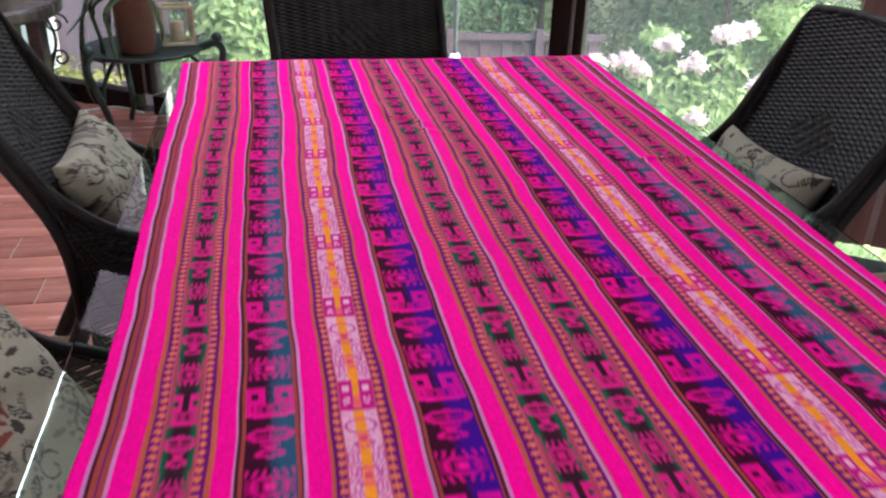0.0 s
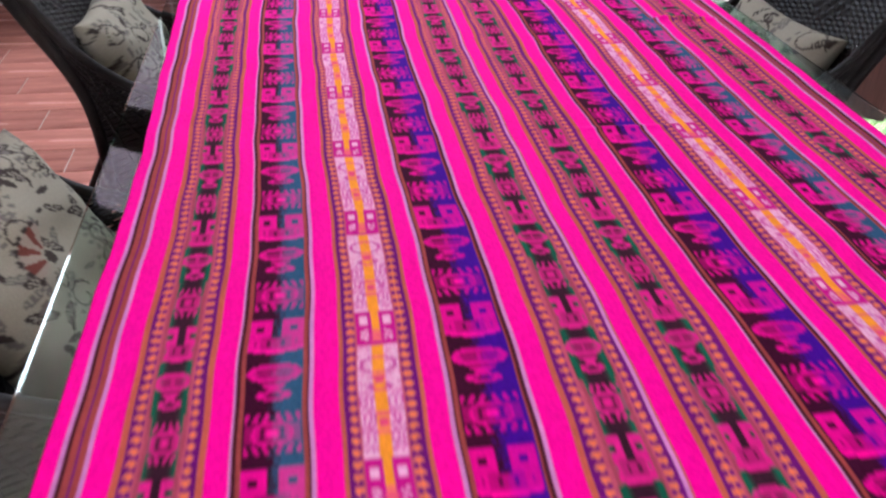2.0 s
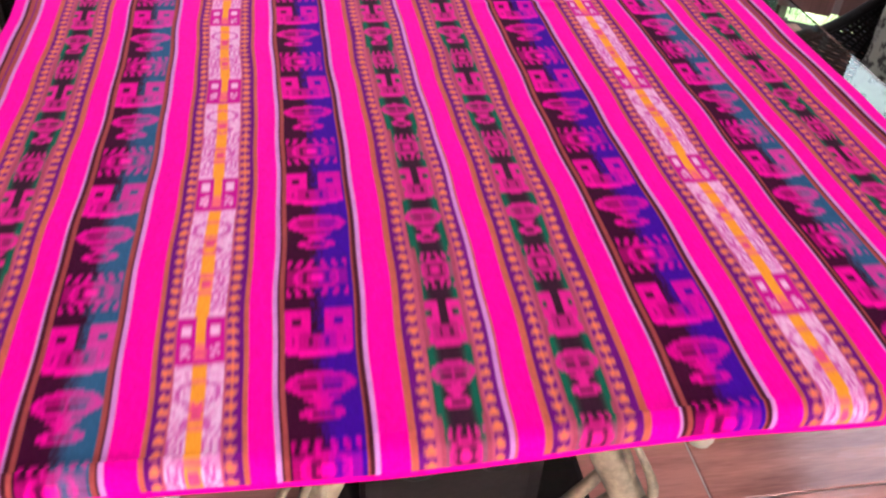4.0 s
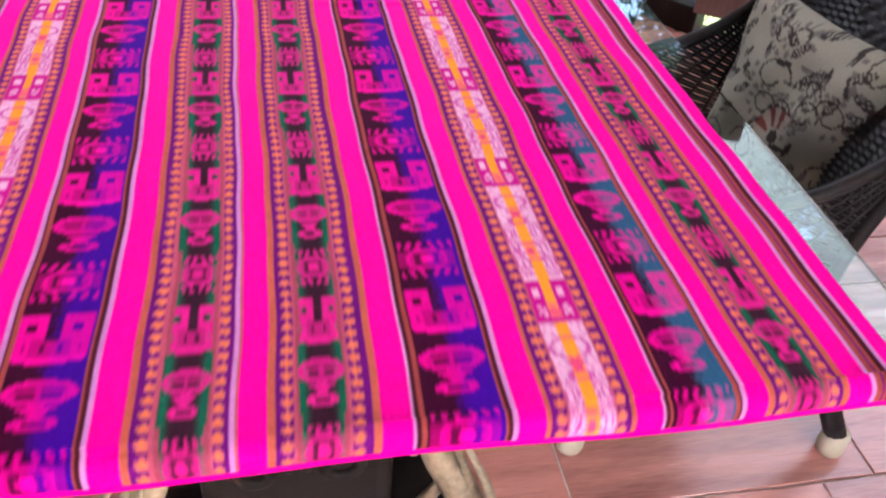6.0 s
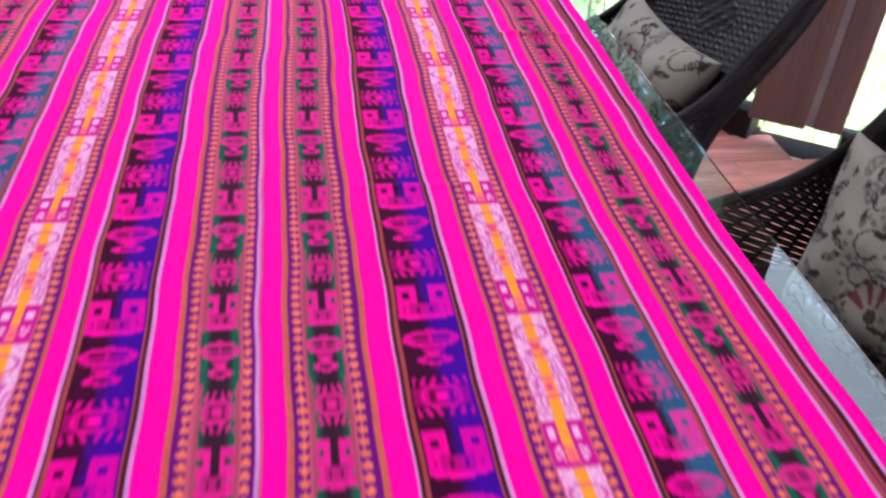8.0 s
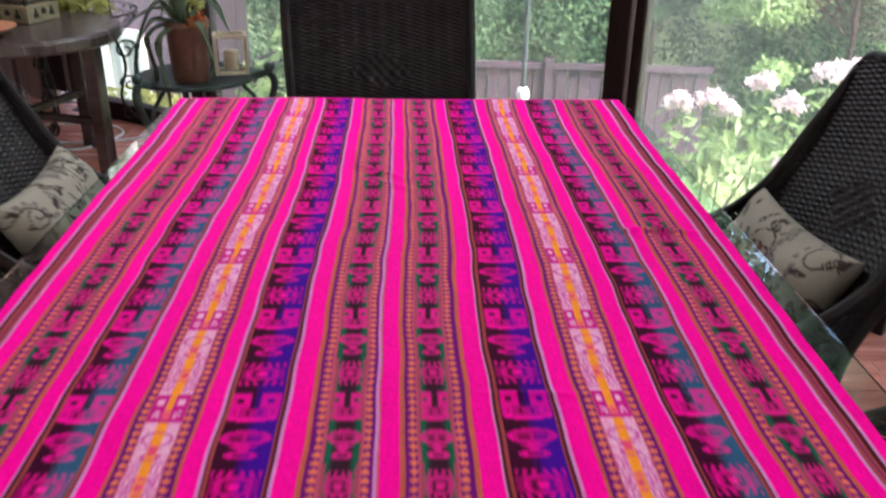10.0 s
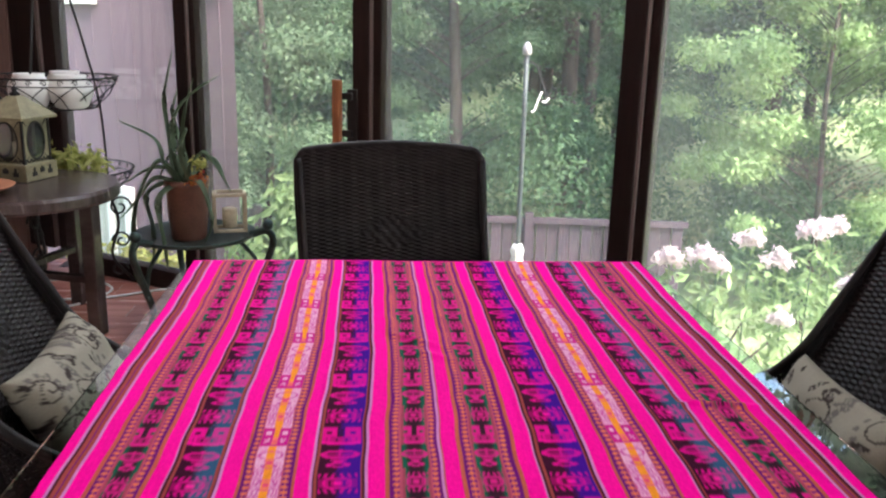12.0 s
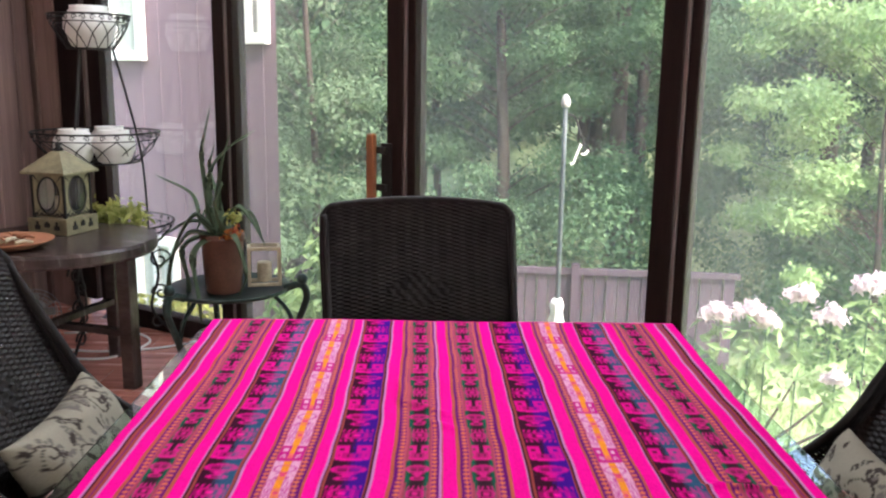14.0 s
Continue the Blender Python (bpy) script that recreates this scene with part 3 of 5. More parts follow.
def dye(x, y):
    """Colour of the threads at x, y (arrays)."""
    n = len(x)
    col = np.tile(np.array(PINK), (n, 1))
    # the weave's two halves mirror each other, a little off the middle
    r = np.where(x > -0.0045, x, -x - 0.009 + 0.0065 * np.clip((-x - 0.19) / 0.05, 0, 1))
    rng = np.random.default_rng(5)
    p = np.mod(y - PHASE, PERIOD)
    start = -0.016
    flick = rng.random(n)
    for end, kind in RIGHT_HALF:
        on = (r >= start) & (r < end)
        mid, half = (start + end) / 2, (end - start) / 2
        if on.any():
            a = (r[on] - mid) / half
            py = p[on]
            if kind in 'OULSNR':
                col[on] = {'O': ORANGE, 'U': PURPLE, 'L': LAV, 'S': SALMON, 'N': BROWN, 'R': RUST}[kind]
            elif kind == 'D':
                ph = np.mod(y[on], 0.0145) / 0.0145
                dot = (np.abs(ph - 0.5) < 0.35 - 0.28 * np.abs(a)) & (np.abs(a) < 0.97)
                col[on] = np.where(dot[:, None], DOT, PURPLE)
            elif kind in 'BT':
                f = castle(a, py)[:, None]
                g = np.where((x[on] > 0)[:, None], a[:, None], -a[:, None])
                blend = np.clip((g + 0.12 + 0.35 * (flick[on][:, None] - 0.5)) / 0.35, 0, 1)
                ground = np.array(DARK) * (1 - blend) + np.array(BLUE if kind == 'B' else TEAL) * blend
                figure = np.array(PINK) * (1 - 0.22 * blend) + np.array(BLUE if kind == 'B' else TEAL) * 0.45 * blend
                figure = figure * np.where(f > 1.05, 1.0, 0.80)
                col[on] = ground * (1 - np.clip(f, 0, 1)) + figure * np.clip(f, 0, 1)
            elif kind == 'G':
                f = castle(a, py)[:, None]
                side = np.exp(-((np.abs(a) - 0.78) / 0.21) ** 2)[:, None]
                ground = np.array(MOSS) * (1 - side) + np.array(GREEN) * side
                figure = np.array(PINK) * 0.66 + np.array(SALMON) * 0.15
                edge = (np.abs(a) > 0.93)[:, None]
                c = ground * (1 - np.clip(f, 0, 1)) + figure * np.clip(f, 0, 1)
                hazy = ((py > 0.0) & (py < 0.14))[:, None] & (np.abs(a) > 0.80)[:, None]
                col[on] = np.where(edge | hazy, np.array(SALMON) * 0.75, c)
            elif kind == 'W':
                f = castle(a, py)
                q = np.abs(a)
                gold = q < 0.31
                ring = (f > 0.9) & (py > 0.062)
                c = np.tile(np.array(WHITE), (on.sum(), 1))
                scribble = (np.sin(a * 23 + py * 410 + 2 * np.sin(py * 260)) > 0.35) & (py > 0.066) & (py < 0.15)
                c[scribble | (ring & ~gold)] = np.array(MAGENTA) * 0.55 + np.array(LAV) * 0.45
                fleck = (flick[on] > 0.62) & (py > 0.062)
                c[fleck] = c[fleck] * 0.55 + np.array(MAGENTA) * 0.42
                c[gold] = GOLD
                c[gold & ring] = np.array(PINK) * 0.62 + np.array(GOLD) * 0.22
                c[gold & (f > 0.3) & (f < 0.7)] = np.array(GOLD) * 0.55 + np.array(PINK) * 0.40
                face = (py < 0.060) & (q > 0.24)
                c[face] = MAGENTA
                c[face & (np.abs(q - 0.60) < 0.16) & (np.abs(py - 0.043) < 0.0062)] = WHITE
                c[face & (np.abs(q - 0.60) < 0.22) & (np.abs(py - 0.018) < 0.008) & (np.sin(py * 1300 + a * 14) > 0)] = WHITE
                c[(py < 0.020) & gold & (np.sin(py * 900) > 0)] = np.array(PINK) * 0.6 + np.array(GOLD) * 0.25
                c[py < 0.006] = MAGENTA
                col[on] = c
        start = end
    middle = (x > -0.0223) & (x < -0.0181)
    col[middle] = LAV
    return col * (0.93 + 0.14 * flick[:, None])


cw, cx_n, cy_n = 0.576, 560, 780
EDGE, drop = -1.240, 0.040                 # where the cloth turns down over the end of the table, and how much hangs
uu, vv = np.meshgrid(np.linspace(-cw, cw, cx_n), np.linspace(EDGE - drop, 1.0, cy_n))
X, S = uu.ravel(), vv.ravel()
hang = np.clip(EDGE - S, 0, None)
bend = np.clip(hang / 0.026, 0, 1) * math.pi / 2
Y = np.where(hang > 0, EDGE - 0.0165 * np.sin(bend), S)
Z = np.where(hang > 0, -0.0165 * (1 - np.cos(bend)) - np.clip(hang - 0.026, 0, None), 0)


def ridge(x0, y0, x1, y1, h, w):
    """A crease in the cloth from one point to another."""
    d = np.array([x1 - x0, y1 - y0])
    L = np.hypot(*d)
    t = np.clip(((X - x0) * d[0] + (S - y0) * d[1]) / L ** 2, 0, 1)
    dist = np.hypot(X - x0 - t * d[0], S - y0 - t * d[1])
    return h * np.exp(-(dist / w) ** 2) * np.sin(np.pi * np.clip(t, 0.03, 0.97)) ** 0.5


flare = np.sign(X) * (np.abs(X) / cw) ** 4 * 0.033 * np.clip((S + 0.3) / 1.3, 0, 1)
Xw = X + flare + 0.0032 * np.sin(S * 5.2 + X * 3) + 0.0015 * np.sin(S * 11 + X * 9) + 0.0006 * np.sin(S * 27 + X * 17 + 2 * np.sin(S * 3)) + 0.0005 * np.sin(S * 49 - X * 31)
Zw = 0.7545 + Z + 0.0018 * np.sin(X * 9 + S * 4) * np.sin(S * 7 - X * 2) + 0.0018 + 0.0007 * np.sin(S * 37 + 3 * np.sin(X * 11)) * np.sin(X * 13 + S * 3)
Zw += ridge(-0.09, 0.42, 0.0, 0.35, 0.0085, 0.012) + ridge(-0.06, 0.33, 0.02, 0.28, 0.0062, 0.013) + ridge(-0.10, 0.55, -0.09, 0.40, 0.0072, 0.011)
Zw += ridge(0.39, 0.07, 0.53, 0.06, 0.0085, 0.010) + ridge(0.42, 0.10, 0.43, 0.03, 0.0037, 0.008)
Zw += ridge(0.09, -0.44, 0.27, -0.445, 0.0034, 0.008) + ridge(-0.55, -0.33, -0.30, -0.30, 0.0015, 0.02)
Zw += ridge(0.30, 0.16, 0.45, -0.35, 0.0019, 0.02) + ridge(-0.3, 0.9, -0.28, 0.5, 0.0019, 0.02)
Zw += np.where(hang > 0, 0.004 * np.sin(X * 14), 0)
idx = np.arange(cx_n * cy_n).reshape(cy_n, cx_n)
q = np.stack([idx[:-1, :-1], idx[:-1, 1:], idx[1:, 1:], idx[1:, :-1]], -1).reshape(-1, 4)
# the cut edge of the cloth: its border folded under by the cloth's thickness
rim = np.concatenate([idx[0, :], idx[1:, -1], idx[-1, ::-1][1:], idx[::-1, 0][1:-1]])
skirt = len(X) + np.arange(len(rim))
q = np.concatenate([q, np.stack([rim, skirt, np.roll(skirt, -1), np.roll(rim, -1)], 1)])
top_co = np.stack([Xw, Y, Zw], 1)
low_co = top_co[rim] + np.stack([-np.sign(X[rim]) * 0.002 * (np.abs(X[rim]) > cw - 1e-6), np.where(hang[rim] > 0, 0.002, 0), np.where(hang[rim] > 0, 0, -0.0018)], 1)
me = bpy.data.meshes.new("tablecloth")
me.vertices.add(len(X) + len(rim))
me.vertices.foreach_set("co", np.concatenate([top_co, low_co]).astype(np.float32).ravel())
me.loops.add(len(q) * 4)
me.loops.foreach_set("vertex_index", q.astype(np.int32).ravel())
me.polygons.add(len(q))
me.polygons.foreach_set("loop_start", np.arange(0, len(q) * 4, 4, dtype=np.int32))
me.update(calc_edges=True)
layer = me.color_attributes.new("dye", 'FLOAT_COLOR', 'POINT')
colours = dye(X, S).reshape(cy_n, cx_n, 3)
colours = (np.roll(colours, 1, 0) + 2 * colours + np.roll(colours, -1, 0)) / 4
colours = colours.reshape(-1, 3)
hem = (np.abs(S - 1.0) < 0.004) | (S < EDGE - drop + 0.006)
colours[hem] = np.array(PINK) * 0.9
colours = np.concatenate([colours, colours[rim]])
layer.data.foreach_set("color", np.concatenate([colours, np.ones((len(colours), 1))], 1).astype(np.float32).ravel())
cloth = link("tablecloth", me, painted("dyed_wool_cloth", "dye", 0.75, 0.02), smooth=True)
tagged(cloth, "bright pink striped Andean cloth with woven bands, spread over the table", "tablecloth")


# ---------------------------------------------------------------- wicker chairs
PROFILE_Z = [0.30, 0.50, 0.60, 0.67, 0.74, 0.82, 0.90, 1.02]
PROFILE_Y = [-0.098, -0.098, -0.112, -0.142, -0.182, -0.222, -0.255, -0.295]


def profile(z):
    """How far back the woven shell lies at a height, smoothed."""
    return sum(np.interp(z + d, PROFILE_Z, PROFILE_Y) for d in (-0.05, -0.025, 0, 0.025, 0.05)) / 5


def chair_back(u, v, side):
    """The woven back: u across, v up."""
    a = 2 * u - 1
    ztop = 0.985 + 0.022 * (1 - a * a) - 0.03 * np.clip((np.abs(a) - 0.90) / 0.10, 0, 1) ** 2
    z = 0.34 + v * (ztop - 0.34)
    half = 0.272 + 0.024 * np.clip((z - 0.40) / 0.45, 0, 1)
    x = a * half
    y = profile(z) - 0.022 * (1 - a * a)
    weave = 0.0031 * np.cos(2 * np.pi * z / 0.0118) * np.sin(np.pi * x / 0.0215)
    diamond = (np.abs(x) / 0.11 + np.abs(z - 0.745) / 0.055 < 1)
    weave = np.where(diamond, 0.0022 * np.sign(np.sin(2 * np.pi * x / 0.034)) * np.sign(np.sin(2 * np.pi * z / 0.034)), weave)
    stake = 0.0010 * np.cos(2 * np.pi * x / 0.043)
    y = y + side * 0.011 + weave + stake
    return x, y, z


ARM_UP = [(-0.275, 0.965), (-0.217, 0.862), (-0.168, 0.778), (-0.122, 0.702), (-0.062, 0.640), (0.01, 0.592), (0.12, 0.545), (0.212, 0.49), (0.25, 0.42), (0.262, 0.26), (0.268, 0.045)]
ARM_LOW = [(-0.273, 0.945), (-0.228, 0.835), (-0.185, 0.745), (-0.145, 0.67), (-0.115, 0.60), (-0.10, 0.54), (-0.098, 0.47), (-0.095, 0.40), (-0.06, 0.30), (0.06, 0.17), (0.215, 0.045)]


def arm_mesh(sx):
    up = np.array([tuple(p)[1:] for p in smooth_path([(0, y, z) for y, z in ARM_UP], 10)])
    low = np.array([tuple(p)[1:] for p in smooth_path([(0, y, z) for y, z in ARM_LOW], 10)])
    n = len(up)
    run = np.concatenate([[0], np.cumsum(np.linalg.norm(np.diff((up + low) / 2, axis=0), axis=1))])
    even = np.linspace(0, run[-1], n)
    up, low = (np.stack([np.interp(even, run, c[:, k]) for k in (0, 1)], 1) for c in (up, low))

    def at(u, v):
        i = u * (n - 1)
        k = np.clip(i.astype(int), 0, n - 2)
        t = (i - k)[:, None]
        yz = (up[k] * (1 - t) + up[k + 1] * t) * v[:, None] + (low[k] * (1 - t) + low[k + 1] * t) * (1 - v[:, None])
        return yz, 0.293 - 0.022 * np.clip(u * 1.6, 0, 1)

    # flat strands wound to and fro between the stakes, with open gaps between them
    bm = bmesh.new()
    strands, across = 132, 13
    for j in range(strands):
        v = np.linspace(0.02, 0.98, across)
        mid = np.full(across, (j + 0.5) / strands)
        yz, xo = at(mid, v)
        ahead, _ = at(mid + 0.5 / strands, v)
        side = (ahead - yz)
        bow = 0.0024 * np.sin(np.pi * (v * 6 + j))
        rows = []
        for i in range(across):
            rows.append([bm.verts.new((sx * (xo[i] + bow[i] + ox), yz[i, 0] + w * side[i, 0], yz[i, 1] + w * side[i, 1])) for ox, w in ((0.0024, 0.0), (0.0, 1.0), (-0.0024, 0.0), (0.0, -1.0))])
        for a, b in zip(rows, rows[1:]):
            for k in range(4):
                bm.faces.new((a[k], a[(k + 1) % 4], b[(k + 1) % 4], b[k]))
    for v in np.linspace(0.0, 1.0, 7):
        u = np.linspace(0, 1, 26)
        yz, xo = at(u, np.full(26, v))
        tube(bm, [(sx * x, y, z) for x, (y, z) in zip(xo, yz)], 0.0042, 5, smoothing=0)
    me = bpy.data.meshes.new("arm")
    bm.to_mesh(me)
    bm.free()
    return me


def wicker_chair(x, y, turn, label):
    c = tagged(empty("wicker_chair", x, y, 0, turn), label, "chair", "chairs round the table")
    front = link("backrest", grid_mesh("backrest", 110, 280, lambda u, v: chair_back(u, v, 1)), M_WICKER, c, "", True)
    link("back_lining", grid_mesh("back_lining", 24, 60, lambda u, v: chair_back(1 - u, v, -0.6)), M_WICKER, front, "", True)
    rim = []
    for k in range(33):
        a = math.pi * k / 32
        u = np.array([0.5 - 0.5 * math.cos(a)])
        p = chair_back(np.clip(u, 0, 1), np.array([1.0]), 0)
        rim.append((float(p[0][0]), float(p[1][0]), float(p[2][0]) + 0.002))
    for side_u, rev in ((0.0, True), (1.0, False)):
        col = []
        for k in range(8):
            p = chair_back(np.array([side_u]), np.array([0.05 + 0.92 * k / 8]), 0)
            col.append((float(p[0][0]), float(p[1][0]), float(p[2][0])))
        rim = col + rim if rev else rim + col[::-1]
    part("rim", tube(bmesh.new(), rim, 0.0135, 8, smoothing=2), M_WICKER, c, "", True)
    for sx in (-1, 1):
        link("arm", arm_mesh(sx), M_WICKER, c, "", True)
        bm = bmesh.new()
        tube(bm, [(sx * (0.293 - 0.022 * min(1, 1.6 * i / 10)), yy, zz) for i, (yy, zz) in enumerate(ARM_UP)], 0.0115, 8)
        part("arm_edge", bm, M_WICKER, c, "", True)
    bm = box(bmesh.new(), 0, 0.075, 0.395, 0.53, 0.35, 0.075, 0.025)
    part("seat", bm, M_WICKER, c)
    part("apron", box(bmesh.new(), 0, 0.235, 0.33, 0.50, 0.022, 0.08, 0.008), M_WICKER, c)
    part("apron", box(bmesh.new(), 0, -0.085, 0.33, 0.50, 0.022, 0.08, 0.008), M_WICKER, c)
    for sx in (-1, 1):
        part("leg", tube(bmesh.new(), [(sx * 0.245, -0.09, 0.40), (sx * 0.258, -0.16, 0.24), (sx * 0.272, -0.258, 0.045)], 0.021, 10), M_WICKER, c, "", True)
        for yy in (-0.26, 0.255):
            part("foot_cap", lathe(bmesh.new(), [(0.024, 0.0), (0.027, 0.012), (0.026, 0.05), (0.022, 0.055)], 14, sx * 0.272, yy), M_CAP, c, "cream rubber foot cap", True)
    return c


def pillow_mesh(name, seed):
    """A plump square cushion with pulled-out corners, printed with leaves, scrolls and a fan-shaped flower."""
    rng = np.random.default_rng(seed)
    n = 96

    def outline(u, v):
        a, b = 2 * u - 1, 2 * v - 1
        x = 0.215 * a * (1 - 0.09 * (1 - b * b))
        z = 0.205 * b * (1 - 0.09 * (1 - a * a))
        body = ((1 - a ** 4) * (1 - b ** 4)).clip(0) ** 0.5
        wrinkle = (0.006 * np.sin(7 * a + 4 * b + seed) + 0.004 * np.sin(3 * a - 11 * b + seed)) * body
        return x, z, body, wrinkle

    def front(u, v):
        x, z, body, w = outline(u, v)
        return x, 0.068 * body + w + 0.004, z

    def back(u, v):
        x, z, body, w = outline(u, v)
        return x, -0.05 * body - 0.004, z
    me = grid_mesh(name, n, n, front, back)
    co = np.zeros(len(me.vertices) * 3, np.float32)
    me.vertices.foreach_get("co", co)
    co = co.reshape(-1, 3)
    x, z = co[:, 0], co[:, 2]
    col = np.tile(np.array([0.29, 0.262, 0.21]), (len(co), 1))
    ink, grey, red = np.array([0.05, 0.038, 0.034]), np.array([0.15, 0.13, 0.115]), np.array([0.16, 0.045, 0.035])
    # leaves
    for k in range(80):
        cx, cz, ang, L = rng.uniform(-0.2, 0.2), rng.uniform(-0.19, 0.19), rng.uniform(0, 6.28), rng.uniform(0.009, 0.028)
        a = (x - cx) * math.cos(ang) + (z - cz) * math.sin(ang)
        b = -(x - cx) * math.sin(ang) + (z - cz) * math.cos(ang)
        r = np.hypot(a / L, b / (L * 0.38))
        col[r < 1] = ink if k % 3 else grey
        if L > 0.02:
            col[(r < 0.75) & (np.sin(a * 900) > 0.2)] = (0.27, 0.245, 0.20)
    # scrolls
    for k in range(20):
        cx, cz, sgn, R = rng.uniform(-0.18, 0.18), rng.uniform(-0.17, 0.17), rng.choice([-1, 1]), rng.uniform(0.02, 0.045)
        dx, dz = (x - cx) * sgn, z - cz
        rr, th = np.hypot(dx, dz), np.arctan2(dz, dx) + math.pi
        arc = np.abs(rr - R * (0.35 + 0.65 * th / 6.28)) < 0.0023
        col[arc & (rr < R * 1.02)] = ink
        teeth = (np.abs(rr - R * 1.12) < 0.006) & (np.sin(th * 12) > 0.2) & (th > 1.5) & (th < 5)
        col[teeth] = grey
    # fan flower
    cx, cz = rng.uniform(-0.06, 0.06), rng.uniform(-0.05, 0.05)
    dx, dz = x - cx, z - cz
    rr, th = np.hypot(dx, dz), np.arctan2(dz, dx)
    fan = (rr < 0.062) & (rr > 0.02) & (np.abs(th - 0.9) < 1.15)
    col[fan] = (0.30, 0.24, 0.20)
    col[fan & (np.sin(th * 9) > 0.1)] = red
    col[(np.abs(rr - 0.064) < 0.004) & (np.abs(th - 0.9) < 1.25) & (np.sin(th * 18) > -0.2)] = ink
    col[rr < 0.014] = ink
    layer = me.color_attributes.new("print", 'FLOAT_COLOR', 'POINT')
    layer.data.foreach_set("color", np.concatenate([col, np.ones((len(col), 1))], 1).astype(np.float32).ravel())
    return me


M_PRINT = painted("printed_cushion_cotton", "print", 0.9)
first = wicker_chair(-0.048, 1.19, 186, "black woven wicker armchair at the head of the table")
# chair place and turn; cushion place, turn, slope and size
SEATS = [((0.712, 0.235, 85), (0.735, 0.214, 0.548, 95, 30, 0.91), 3), ((0.83, -0.507, 82), (0.94, -0.495, 0.575, 103, 6, 0.84), 4),
         ((-0.712, 0.465, -85), (-0.731, 0.497, 0.536, -87, 30, 0.98), 5), ((-0.72, -0.52, -86), (-0.762, -0.475, 0.585, -104, 36, 0.85), 6)]
for (x, y, turn), (px, py, pz, face, slope, size), seed in SEATS:
    c = copy_thing(first, pose(x, y, 0, 0, 0, turn))
    c["label"] = "black woven wicker armchair with a printed cushion on its seat"
    p = link("cushion", pillow_mesh("cushion", seed), M_PRINT, smooth=True)
    p.matrix_world = pose(px, py, pz, slope, 0, face) @ Matrix.Scale(size, 4)
    tagged(p, "cream cushion printed with dark scrolls, leaning in a wicker chair", "cushion", "cushions on the chairs")

# ---------------------------------------------------------------- side table and what stands on it
RT = (-1.70, 2.58, 0.66)
side_table = tagged(empty("side_table", RT[0], RT[1], 0, -18), "round dark-stained wooden side table near the glazed wall", "table")
bm = lathe(bmesh.new(), [(0.385, 0.596), (0.412, 0.600), (0.422, 0.612), (0.422, 0.646), (0.414, 0.66)], 56)
part("tabletop", bm, M_DARKWOOD, side_table)
for k in range(4):
    m = pose(0, 0, 0, 0, 0, 90 * k)
    bm = box(bmesh.new(), 0.35, 0, 0.30, 0.062, 0.062, 0.60, 0.006, m)
    part("leg", bm, M_DARKWOOD, side_table)
for turn in (0, 90):
    bm = box(bmesh.new(), 0, 0, 0.255 + 0.0315 * (turn > 0), 0.70, 0.045, 0.03, 0.004, pose(0, 0, 0, 0, 0, turn))
    part("stretcher", bm, M_DARKWOOD, side_table)

lantern = tagged(empty("lantern", -1.74, 2.74, 0.661, 73), "cream and black metal lantern with oval glass panes", "lantern")
lantern.scale = (0.87, 0.87, 0.95)
part("base", box(bmesh.new(), 0, 0, 0.04, 0.245, 0.245, 0.08, 0.006), M_BRASS, lantern)
for k in range(4):
    m = pose(0, 0, 0, 0, 0, 90 * k)
    for dx in (-0.06, 0.0, 0.06):
        bm = box(bmesh.new(), dx, -0.1225, 0.035 + 0.012 * (dx == 0), 0.034, 0.006, 0.022, 0.003, m)
        box(bm, dx, -0.1225, 0.055, 0.014, 0.006, 0.020, 0.002, m)
        part("base_ornament", bm, M_IRON, lantern, "dark cut-out ornament")
for k in range(4):
    m = pose(0, 0, 0, 0, 0, 90 * k)
    part("corner_post", box(bmesh.new(), 0.098, -0.098, 0.185, 0.013, 0.013, 0.21, 0.002, m), M_IRON, lantern)
    bm = bmesh.new()
    oval = [(0.068 * math.cos(t), -0.098, 0.185 + 0.088 * math.sin(t)) for t in [2 * math.pi * i / 24 for i in range(24)]]
    tube(bm, oval, 0.005, 6, smoothing=0, closed=True)
    for sx in (-1, 1):
        for sz in (-1, 1):
            tube(bm, [(sx * 0.088, -0.098, 0.185 + sz * 0.098), (sx * 0.07, -0.098, 0.185 + sz * 0.08), (sx * 0.052, -0.098, 0.185 + sz * 0.062)], 0.005, 6, 0.002)
    for i in range(6):
        tube(bm, [(-0.08 + 0.032 * i - 0.012, -0.1, 0.088), (-0.08 + 0.032 * i, -0.1, 0.102), (-0.08 + 0.032 * i + 0.012, -0.1, 0.088)], 0.004, 6, smoothing=3)
    bm.transform(m)
    part("oval_frame", bm, M_IRON, lantern, "", True)
    bm = bmesh.new()
    skins = []
    for y in (-0.0995, -0.0955):
        ring = []
        for i in range(32):
            t = 2 * math.pi * i / 32
            cx, cz = math.cos(t), math.sin(t)
            out = min(0.092 / max(abs(cx), 1e-6), 0.102 / max(abs(cz), 1e-6))
            ring.append((bm.verts.new((0.068 * cx, y, 0.185 + 0.088 * cz)), bm.verts.new((out * cx, y, 0.185 + out * cz))))
        skins.append(ring)
    for i in range(32):
        (a, b), (c, d) = skins[0][i], skins[0][(i + 1) % 32]
        bm.faces.new((a, b, d, c))
        (e, g), (h, o) = skins[1][i], skins[1][(i + 1) % 32]
        bm.faces.new((e, h, o, g))
        bm.faces.new((a, c, h, e))
    bm.transform(m)
    part("panel", bm, M_BRASS, lantern, "cream metal panel with an oval opening")
    pane = part("pane", box(bmesh.new(), 0, -0.095, 0.185, 0.185, 0.003, 0.205, 0, m), M_PANE, lantern)
    pane.visible_shadow = False
bm = bmesh.new()
